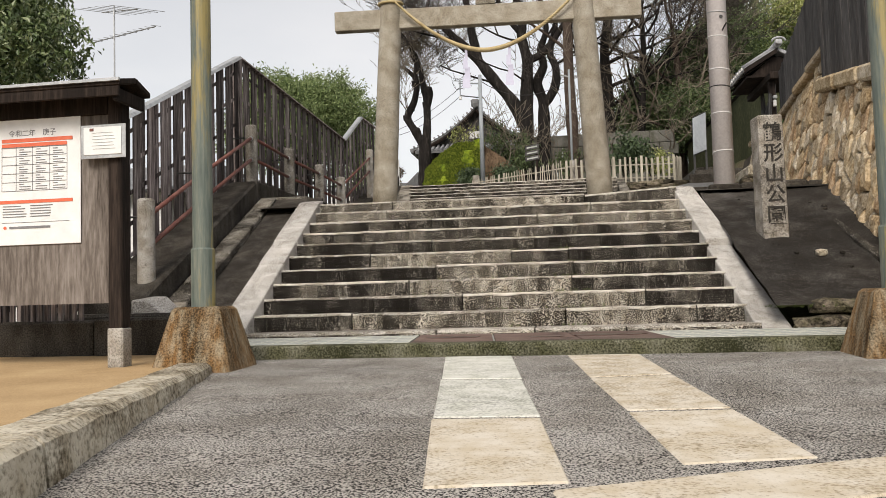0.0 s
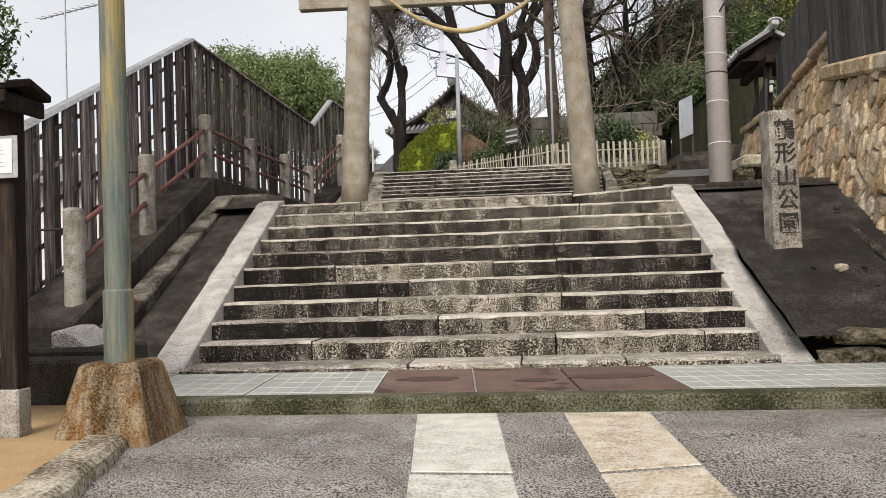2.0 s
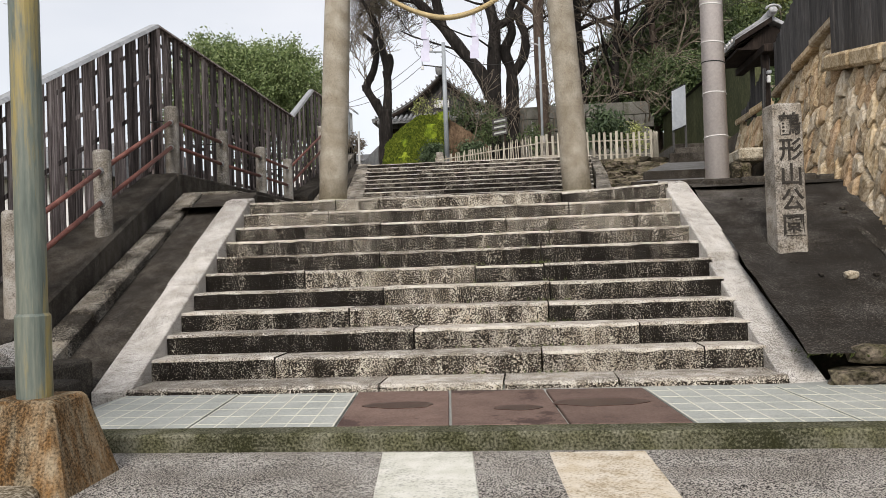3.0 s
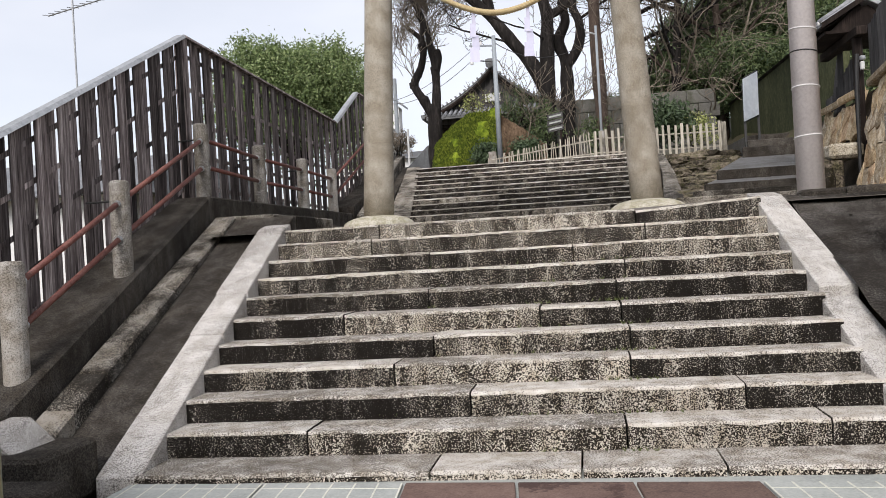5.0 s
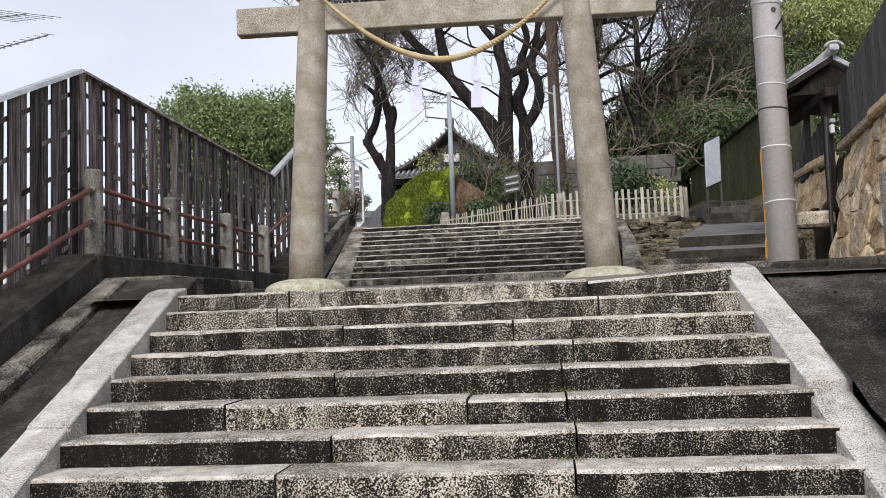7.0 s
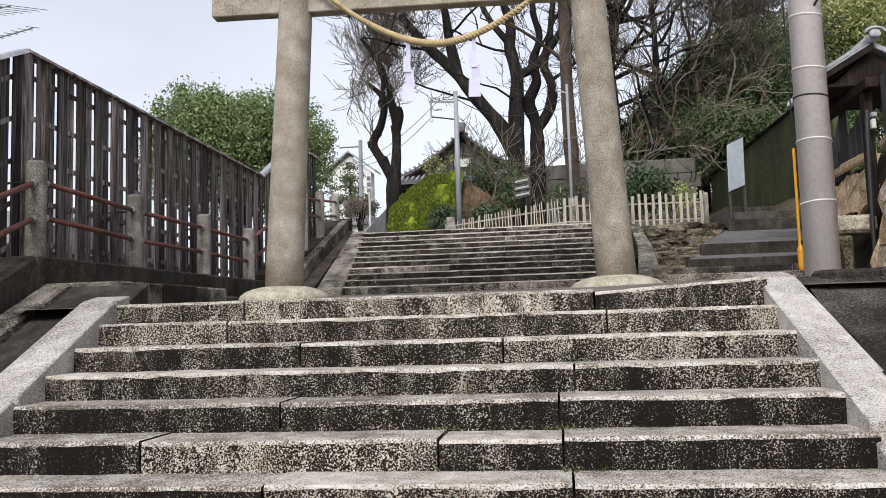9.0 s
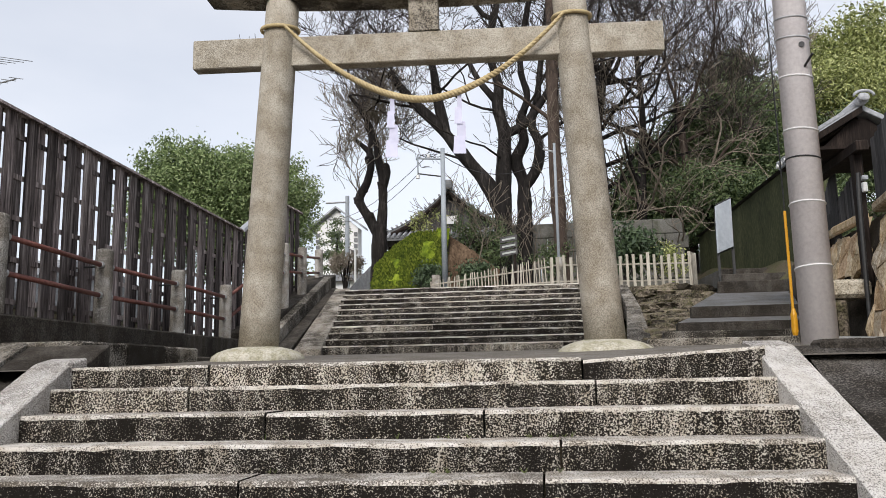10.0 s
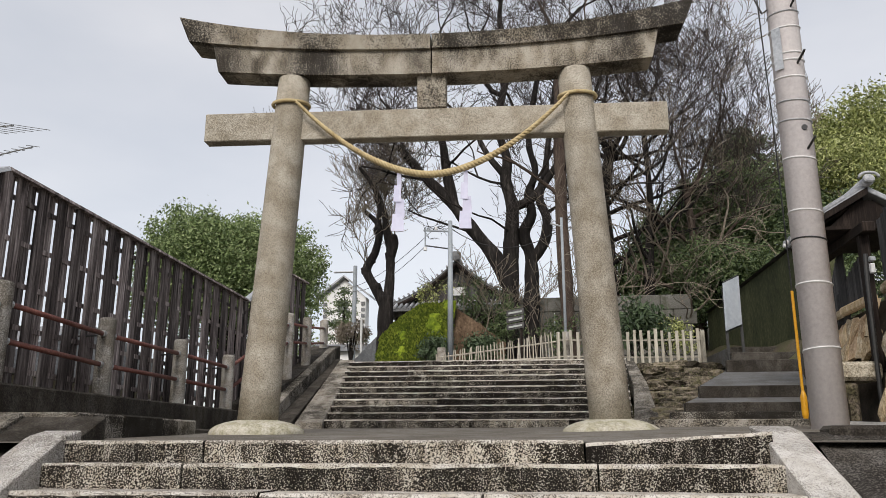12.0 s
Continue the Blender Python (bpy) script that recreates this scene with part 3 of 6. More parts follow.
def stone(x0, x1, y0, y1, z0, z1, skew=0.0, mats=None, parent=None, name="step_stone", ax=-0.7, bevel=0.014, lift=(0, 0), seed=0):
    bm = bmesh.new()
    n = max(2, int((x1 - x0) / 0.16))
    rows = []
    for i in range(n + 1):
        t = i / n
        x = x0 + (x1 - x0) * t
        f = y0 + skew * (x - ax) + 0.010 * noise.noise(Vector((x * 3, z1 * 9, seed)))
        b = y1 + skew * (x - ax)
        zt = z1 + lift[0] * (1 - t) + lift[1] * t + 0.006 * noise.noise(Vector((x * 4, z1 * 7, 3 + seed)))
        c = bevel * (1.0 + 0.7 * noise.noise(Vector((x * 6, z1 * 5, 9))))
        w = 0.012 + 0.012 * noise.noise(Vector((x * 9, z1 * 11, 4)))
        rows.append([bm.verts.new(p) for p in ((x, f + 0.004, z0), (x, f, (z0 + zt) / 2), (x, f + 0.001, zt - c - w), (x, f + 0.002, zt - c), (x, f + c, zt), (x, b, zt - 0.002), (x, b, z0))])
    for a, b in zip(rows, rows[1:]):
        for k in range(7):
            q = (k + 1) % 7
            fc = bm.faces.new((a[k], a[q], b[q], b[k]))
            # top face and nosing edge take the paler stone, sky light in its colour
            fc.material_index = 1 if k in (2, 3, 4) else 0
    bm.faces.new(rows[0])
    bm.faces.new(rows[-1][::-1])
    return part(name, bm, mats, parent)


stairs = empty("stairs_1", "broad flight of eleven lichen-blackened granite steps", "stairs", kind="structure")
RISE, RUN, SKEW = 0.19, 0.391, 0.035
COURSES = {
    1: ((-0.95, 0.10, 1.05), "pppp"), 2: ((-2.0, 0.43, 1.85), "dpmm"), 3: ((-0.77, 1.35), "dmd"), 4: ((-1.48, 0.52), "dpd"), 5: ((-1.2, 0.55), "dmd"),
    6: ((-2.15, -0.25, 0.50), "dpdd"), 7: ((-1.38, 0.48), "mmd"), 8: ((0.59,), "dm"), 9: ((-1.50, 0.07), "mmm"), 10: ((-2.26, 0.87), "pmm"), 11: ((-2.24, 0.79), "mpd"),
}
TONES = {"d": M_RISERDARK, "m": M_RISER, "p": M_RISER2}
for k, (joints, tones) in COURSES.items():
    y0 = 10.42 + RUN * (k - 2) if k < 11 else 13.86
    z1 = 0.15 + RISE * (k - 1) if k < 11 else 2.03
    if k == 1:
        y0 = 9.93
    ends = [xl(y0) - 0.03, *joints, xr(y0) + 0.03]
    for i, (a, b) in enumerate(zip(ends, ends[1:])):
        lift = (-0.02, 0.06) if (k == 11 and i == 2) else (0, 0)
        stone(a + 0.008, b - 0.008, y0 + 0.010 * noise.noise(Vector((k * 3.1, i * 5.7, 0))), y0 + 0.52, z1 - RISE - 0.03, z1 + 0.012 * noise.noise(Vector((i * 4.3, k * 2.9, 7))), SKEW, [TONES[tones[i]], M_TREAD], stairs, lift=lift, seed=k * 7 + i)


def slope_block(xa0, xb0, y0, z0, xa1, xb1, y1, z1, thick, mat, parent, name, bevel=0.012, skew=0.0, label=""):
    """A sloping slab from a lower edge (xa0..xb0 at y0) to an upper edge (xa1..xb1 at y1)."""
    s = skew
    c = [(xa0, y0, z0 - thick), (xb0, y0 + s * (xb0 - xa0), z0 - thick), (xb1, y1 + s * (xb1 - xa1), z1 - thick), (xa1, y1, z1 - thick),
         (xa0, y0, z0), (xb0, y0 + s * (xb0 - xa0), z0), (xb1, y1 + s * (xb1 - xa1), z1), (xa1, y1, z1)]
    return part(name, hexa(bmesh.new(), c, bevel), mat, parent, label)


# white granite stringers
left_string = empty("stringer", "white granite stringer along the steps in three lengths", "stringer", "stringers of the lower flight", kind="structure")
zl = lambda y: 0.37 + 0.497 * (y - 10.33)
for a, b in ((9.86, 11.60), (11.635, 12.31), (12.345, 13.74)):
    slope_block(xl(a) - 0.36, xl(a), a, zl(a), xl(b) - 0.34, xl(b), b, zl(b), 0.34, M_STRING, left_string, "stringer_stone")
slope_block(xl(13.75) - 0.34, xl(13.75), 13.75, zl(13.75), xl(14.02) - 0.34, xl(14.02), 14.02, 2.12, 0.34, M_STRING, left_string, "stringer_stone")
right_string = empty("stringer", "white granite stringer along the steps in two lengths", "stringer", "stringers of the lower flight", kind="structure")
zr = lambda y: 0.405 + 0.470 * (y - 10.53)
for a, b, s in ((9.95, 12.13, 0.085), (12.15, 14.12, 0.0)):
    slope_block(xr(a), xr(a) + 0.36, a, zr(a) - s, xr(b), xr(b) + 0.33, b, zr(b) - s, 0.36, M_STRING, right_string, "stringer_stone", skew=0.25)
slope_block(xr(14.13), xr(14.13) + 0.33, 14.13, zr(14.13), xr(14.45), xr(14.45) + 0.33, 14.45, 2.15, 0.36, M_STRING, right_string, "stringer_stone", skew=0.25)

# ---- left flank: gutter, stone edging, concrete kerb under the rail ----
flank = empty("wall_left", "blackened concrete flank with a stone edging beside the steps", "retaining wall", kind="structure")
slope_block(-4.6, -3.40, 9.95, 0.12, -4.9, -3.66, 14.74, 2.27, 0.5, M_DARKC, flank, "gutter")
for i in range(9):
    a, b = 9.95 + i * 0.53, 9.95 + (i + 1) * 0.53 - 0.008
    f = lambda y: (-4.06 - 0.105 * (y - 10.3), 0.46 + 0.420 * (y - 10.3))
    (xa, za), (xb, zb) = f(a), f(b)
    slope_block(xa - 0.28, xa + 0.02, a, za, xb - 0.28, xb + 0.02, b, zb, 0.42, M_EDGING, flank, "edging_stone", 0.02)
slope_block(-5.2, -4.34, 10.0, 0.60, -5.35, -4.82, 14.6, 2.60, 0.75, M_DARKC, flank, "rail_kerb", 0.03)
part("rail_kerb", box(-5.3, -4.82, 14.6, 21.6, 1.9, 2.60, 0.02), M_DARKC, flank)
for i in range(3):
    part("edging_stone", box(-4.815, -3.95, 14.72 + i * 0.86, 14.72 + (i + 1) * 0.86 - 0.008, 1.9, 2.31 + 0.008 * (i % 2), 0.02), M_EDGING, flank)
part("gutter", box(-4.815, -4.1, 17.31, 21.6, 1.9, 2.22, 0.02), M_DARKC, flank)
part("plinth", box(-5.0, -3.52, 9.3, 9.98, 0.0, 0.42, 0.03), M_DARKC, flank)
part("end_block", hexa(bmesh.new(), [(-4.2, 9.45, 0.36), (-3.75, 9.45, 0.36), (-3.75, 9.9, 0.36), (-4.2, 9.9, 0.36), (-4.2, 9.45, 0.56), (-4.02, 9.45, 0.56), (-4.02, 9.9, 0.6), (-4.2, 9.9, 0.6)], 0.015), M_STRING, flank, "pale sloping end stone")
low_wall = empty("wall_low", "low blackened stone wall behind the notice board", "wall", kind="structure")
for i in range(6):
    part("wall_block", box(-9.6 + i * 1.1, -9.6 + (i + 1) * 1.1 - 0.01, 8.6, 8.95, -0.2, 0.36 + 0.015 * (i % 3), 0.025), M_DARKC, low_wall)

# landing between the flights
lv, lf = [], []
lys = [13.95, 16, 18, 20, 22.3]
for y in lys:
    for x in (-4.5, -2, 0, 2.2, 4.9):
        lv.append((x, y + 0.035 * (x + 0.7) if y < 14 else y, 2.015 + 0.038 * (y - 13.95) + (0.05 if x > 2 and y > 14.5 else 0)))
for j in range(4):
    for i in range(4):
        lf.append((j * 5 + i, j * 5 + i + 1, j * 5 + 6 + i, j * 5 + 5 + i))
tagged(raw("floor", lv, lf, M_LANDING, smooth=True), "worn grey paving of the landing under the gate", "paving", kind="structure")

# ---- right flank: wet dark earth slope held by stones ----
slope = empty("slope_right", "dark wet earth slope beside the steps", "slope", kind="structure")
rnd = random.Random(4)
ev, ef = [], []
eys = [10.0 + 0.35 * i for i in range(14)]
exs = [2.55 + 0.2 * i for i in range(15)]
for y in eys:
    for x in exs:
        z = 0.33 + 0.40 * (y - 10.0) + 0.05 * noise.noise(Vector((x * 2, y * 2, 0))) + 0.02 * noise.noise(Vector((x * 7, y * 7, 1)))
        ev.append((x, y, min(z, 2.10)))
for j in range(len(eys) - 1):
    for i in range(len(exs) - 1):
        q = j * len(exs) + i
        ef.append((q, q + 1, q + len(exs) + 1, q + len(exs)))
raw("earth", ev, ef, M_DIRT, slope, smooth=True)
for k in range(2):
    for i in range(6):
        a = 2.72 + i * 0.52 + 0.2 * k
        part("edge_stone", lumpy((a + 0.3, 10.0 + 0.05 * (i % 2) + 0.10 * k, 0.13 + 0.17 * k), (0.31, 0.2, 0.09), 40 + i + 9 * k, 0.16), M_ROCK, slope)
for i in range(6):
    a = 2.75 + i * 0.5
    part("top_stone", box(a, a + 0.49, 14.45, 14.75, 1.6, 2.15 + 0.01 * (i % 3), 0.03), M_DARKC, slope)
part("gutter_lip", hexa(bmesh.new(), [(3.95, 10.4, 0.2), (4.05, 10.4, 0.2), (4.05, 14.6, 1.9), (3.95, 14.6, 1.9), (3.95, 10.4, 0.58), (4.05, 10.4, 0.58), (4.05, 14.6, 2.12), (3.95, 14.6, 2.12)], 0.02), M_EDGING, slope)
for i in range(12):
    r = 0.012 + 0.03 * rnd.random() ** 2
    x, y = rnd.uniform(2.9, 4.3), rnd.uniform(10.3, 13.9)
    part("pebble", lumpy((x, y, 0.345 + 0.40 * (y - 10.0)), (r, r, r * 0.6), 70 + i, 0.15, 1), M_DARKC, slope)
tagged(link("stone", lumpy((3.42, 11.35, 0.90), (0.07, 0.05, 0.04), 3, 0.2), M_KERB), "small pale stone lying on the earth slope", "stone")

# inscribed marker pillar
marker = empty("stone_marker", "grey granite marker pillar with carved dark characters", "stone marker")
bm = box(-0.16, 0.16, -0.15, 0.15, -0.35, 1.70, 0.02)
for v in bm.verts:
    if v.co.z > 1.65:
        v.co.x *= 0.97
        v.co.y *= 0.97
pillar = part("pillar", bm, M_MARKER, marker)
mk = pose(3.085, 12.12, 1.00, 0, -0.4, 7)
marker.matrix_world = mk


def letters(text, size, mat, parent, place, depth=0.004, name="inscription", bold=0.0):
    cu = bpy.data.curves.new("letters", "FONT")
    cu.body, cu.size, cu.extrude, cu.align_x, cu.align_y = text, size, depth, "CENTER", "CENTER"
    cu.offset = bold
    tmp = new("letters", cu)
    dg = bpy.context.evaluated_depsgraph_get()
    me = bpy.data.meshes.new_from_object(tmp.evaluated_get(dg))
    bpy.data.objects.remove(tmp)
    me.materials.clear()
    me.materials.append(mat)
    ob = new(name, me)
    ob.parent = parent
    ob.matrix_basis = place
    return ob


for i, ch in enumerate("\u9db4\u5f62\u5c71\u516c\u5712"):
    letters(ch, 0.25, M_CARVED, marker, pose(0.01, -0.152, 1.46 - 0.265 * i, 90, 0, 0), 0.004, "character", 0.003)

# ---- paving slabs, kerb stones ----
slabs = empty("pavement_slabs", "two lines of pale stone slabs set in the road", "paving", kind="structure")


def slab(c, i):
    bm = bmesh.new()
    hexa(bm, [(x, y, road_z(y) - 0.05) for x, y in c] + [(x, y, road_z(y) + 0.006) for x, y in c], 0.01)
    part("slab", bm, M_SLABPALE if i in (10, 11) else M_SLAB, slabs)


LA = [((-0.60, 8.24), (-0.03, 8.24)), ((-0.405, 6.72), (0.135, 6.70)), ((-0.225, 5.28), (0.295, 5.30)), ((-0.05, 4.02), (0.42, 4.10))]
LB = [((0.43, 8.22), (1.01, 8.24)), ((0.565, 6.72), (1.10, 6.85)), ((0.70, 5.45), (1.20, 5.51)), ((0.80, 4.35), (1.28, 4.46))]
for line in (LA, LB):
    for i in range(3):
        (a, b), (c, d) = line[i], line[i + 1]
        g = 0.025
        slab([(c[0], c[1] + g), (d[0], d[1] + g), (b[0], b[1] - g), (a[0], a[1] - g)], i + (10 if line is LA else 0))
slab([(0.45, 3.66), (1.68, 4.17), (1.55, 4.53), (0.36, 4.03)], 9)
kerb = empty("kerb_left", "rough-hewn kerb stones edging the sandy forecourt", "kerb", kind="structure")
for a, b in ((2.2, 4.0), (4.02, 5.55), (5.57, 7.62)):
    n = 10
    bm = bmesh.new()
    rows = []
    for i in range(n + 1):
        y = a + (b - a) * i / n
        x = kerb_x(y)
        w = 0.03 * noise.noise(Vector((y * 3, 1, 0)))
        h = 0.015 * noise.noise(Vector((y * 4, 5, 0)))
        top = 0.10 - 0.012 * (y - 4)
        rows.append([bm.verts.new(p) for p in ((x + 0.03 + w, y, road_z(y) - 0.1), (x + w, y, top - 0.03 + h), (x - 0.04 + w * 0.5, y, top + h), (x - 0.26 + w, y, top + 0.5 * h), (x - 0.29, y, -0.1))])
    for r0, r1 in zip(rows, rows[1:]):
        for q in range(5):
            bm.faces.new((r0[q], r0[(q + 1) % 5], r1[(q + 1) % 5], r1[q]))
    bm.faces.new(rows[0])
    bm.faces.new(rows[-1][::-1])
    part("kerb_stone", bm, M_KERB, kerb)

# ---- the two lamp standards ----


def standard(x, y):
    ob = empty("pole", "flaking green steel pole on a rust-stained concrete block", "pole", "poles before the steps")
    b = bmesh.new()
    hexa(b, [(x - 0.35, y - 0.3, -0.1), (x + 0.35, y - 0.3, -0.1), (x + 0.35, y + 0.35, -0.1), (x - 0.35, y + 0.35, -0.1), (x - 0.2, y - 0.16, 0.49), (x + 0.2, y - 0.16, 0.49), (x + 0.2, y + 0.2, 0.49), (x - 0.2, y + 0.2, 0.49)], 0.025)
    part("base_block", b, M_BASE, ob, "rust-stained concrete base block")
    part("shaft", lathe([(0.082, 0.44), (0.080, 6.5), (0.02, 6.55)], (x, y, 0), 20), M_GREENPOLE, ob, smooth=False)
    part("sleeve", lathe([(0.096, 0.46), (0.096, 0.95), (0.086, 0.965)], (x, y, 0), 20), M_GREENPOLE, ob)
    return ob


standard(-2.47, 7.58)
standard(2.88, 7.90)

# ---- notice board ----
board = empty("notice_board", "roofed dark wooden notice board on posts", "notice board")
for x in (-3.135, -5.05):
    p = part("post", box(x - 0.06, x + 0.06, 7.40, 7.53, 0.32, 2.28, 0.01), M_DARKWOOD, board)
    part("foot", box(x - 0.068, x + 0.068, 7.39, 7.535, -0.05, 0.34, 0.012), M_POST, p, "pale concrete foot")
part("panel", box(-4.97, -3.20, 7.44, 7.49, 0.54, 2.08), M_PANEL, board)
part("top_rail", box(-4.97, -3.20, 7.41, 7.52, 2.08, 2.24, 0.006), M_DARKWOOD, board)
RX0, RX1, RY0, RYM, RY1 = -5.35, -2.95, 7.17, 7.42, 7.64
rb = hexa(bmesh.new(), [(RX0, RY0, 2.24), (RX1, RY0, 2.24), (RX1, RYM, 2.31), (RX0, RYM, 2.31), (RX0, RY0, 2.29), (RX1, RY0, 2.29), (RX1, RYM, 2.36), (RX0, RYM, 2.36)], 0.008)
hexa(rb, [(RX0, RYM + 0.004, 2.31), (RX1, RYM + 0.004, 2.31), (RX1, RY1, 2.24), (RX0, RY1, 2.24), (RX0, RYM + 0.004, 2.36), (RX1, RYM + 0.004, 2.36), (RX1, RY1, 2.29), (RX0, RY1, 2.29)], 0.008)
part("roof", rb, M_DARKWOOD, board, "dark boarded roof")
part("eave_strip", box(RX0, RX1 + 0.004, RY0 - 0.022, RY0 - 0.002, 2.272, 2.296), M_STEEL, board, "pale metal eave strip")
part("fascia", box(RX0 + 0.02, RX1 - 0.01, RY0 + 0.004, RY0 + 0.03, 2.16, 2.238, 0.004), M_DARKWOOD, board)
part("gable_board", box(-3.03, -2.99, 7.2, 7.62, 2.13, 2.235, 0.006), M_DARKWOOD, board)

poster = empty("poster", "white laminated calendar sheet with red bars and a table", "poster")
part("sheet", box(-4.14, -3.35, 7.425, 7.433, 1.0, 2.10, 0.003), M_PAPER, poster)
for z0, z1, x0, x1 in ((1.855, 1.885, -4.06, -3.42), (1.815, 1.845, -4.06, -3.47), (1.345, 1.372, -4.10, -3.42)):
    part("red_bar", box(x0, x1, 7.421, 7.424, z0, z1), M_RED, poster)
for i in range(6):
    z = 1.81 - 0.072 * i
    part("table_line", box(-4.06, -3.47, 7.4215, 7.424, z - 0.002, z + 0.002), M_INK, poster)
for x in (-4.06, -3.93, -3.78, -3.625, -3.47):
    part("table_line", box(x - 0.0015, x + 0.0015, 7.4215, 7.424, 1.45, 1.815), M_INK, poster)
rnd = random.Random(2)
for i in range(5):
    for x in (-3.92, -3.77, -3.615):
        for q in range(3):
            w = rnd.uniform(0.07, 0.11)
            part("text_bar", box(x + 0.02, x + 0.02 + (0.04 if q == 0 else w), 7.4215, 7.424, 1.795 - 0.072 * i - 0.02 * q - 0.006, 1.795 - 0.072 * i - 0.02 * q), M_INK, poster)
for i in range(5):
    for x in (-4.05, -3.80):
        part("text_bar", box(x, x + rnd.uniform(0.15, 0.22), 7.4215, 7.424, 1.32 - 0.022 * i, 1.327 - 0.022 * i), M_INK, poster)
part("text_bar", box(-4.06, -3.45, 7.4215, 7.424, 1.186, 1.189), M_INK, poster)
part("text_bar", box(-3.99, -3.62, 7.4215, 7.424, 1.135, 1.155), M_INK, poster)
part("seal", lathe([(0.014, 0), (0.014, 0.003)], (0, 0, 0), 12), M_RED, poster).matrix_basis = pose(-4.03, 7.4245, 1.145, 90, 0, 0)
for i, ch in enumerate("\u4ee4\u548c\u4e8c\u5e74 \u5e9a\u5b50"):
    if ch != " ":
        letters(ch, 0.062, M_INK, poster, pose(-3.97 + 0.062 * i, 7.4235, 1.925, 90, 0, 0), 0.001, "character")
poster.location = (-0.10, 0, 0.036)
notice = empty("notice", "small faded notice in a clear sleeve", "notice")
part("sleeve", box(-3.34, -2.95, 7.355, 7.36, 1.65, 1.925, 0.002), M_STEEL, notice, "clear plastic sleeve edge")
part("sheet", box(-3.315, -2.985, 7.349, 7.354, 1.68, 1.905, 0.002), M_PAPER, notice)
for i in range(6):
    part("text_bar", box(-3.24 + 0.01 * (i % 2), -3.06 + 0.012 * (i % 3), 7.3465, 7.3485, 1.855 - 0.026 * i, 1.859 - 0.026 * i), M_DRAIN, notice)
part("emblem", box(-3.26, -3.225, 7.3465, 7.3485, 1.872, 1.895), M_RUST, notice)
notice.location = (-0.06, 0, 0.055)
screen = empty("lattice", "grey slatted screen on the low wall", "lattice")
for i in range(26):
    x = -6.2 + i * 0.075
    part("slat", box(x, x + 0.045, 8.72, 8.745, 0.36, 0.62), M_FENCE, screen)
part("top_rail", box(-6.3, -4.2, 8.705, 8.76, 0.62, 0.66), M_FENCE, screen)

# ---- concrete rail posts and pipes ----
rail = empty("railing", "concrete posts joined by red-brown steel pipes", "railing")
POSTS = [(-4.58, 10.46, 0.62, 1.80), (-4.74, 12.36, 1.55, 2.64), (-5.0, 14.82, 2.58, 3.64), (-5.0, 16.79, 2.58, 3.57), (-5.0, 18.80, 2.60, 3.56), (-5.0, 20.58, 2.60, 3.53), (-4.97, 23.5, 3.35, 4.74), (-5.06, 25.0, 3.9, 4.89), (-5.35, 27.3, 4.2, 5.2)]
for x, y, z0, z1 in POSTS:
    h = z1 - z0
    pst = part("post", lathe([(0.105, -0.15), (0.105, h - 0.035), (0.095, h - 0.012), (0.07, h)], (x, y, z0), 20), M_POST, rail, smooth=False)
for (xa, ya, _, za), (xb, yb, _, zb) in zip(POSTS, POSTS[1:]):
    for d in (0.22, 0.60):
        p, q = Vector((xa + 0.02, ya, za - d)), Vector((xb + 0.02, yb, zb - d))
        w = (q - p).normalized()
        part("pipe", tube([p + 0.10 * w, q - 0.10 * w], 0.030, 10), M_RUST, rail, smooth=True)
        for e in (p + 0.115 * w, q - 0.115 * w):
            part("clamp", tube([e - 0.02 * w, e + 0.02 * w], 0.042, 8), M_STEEL, rail, "steel clamp")
for x, y, z0, z1 in POSTS[:6]:
    part("stay", tube([(x, y, z1 - 0.22), (x - 0.42, y + 0.02, z1 - 0.22)], 0.014, 6), M_BLACK, rail)

# ---- tall board fence ----
fence = empty("board_fence", "tall weathered dark board fence with a steel cap", "fence")


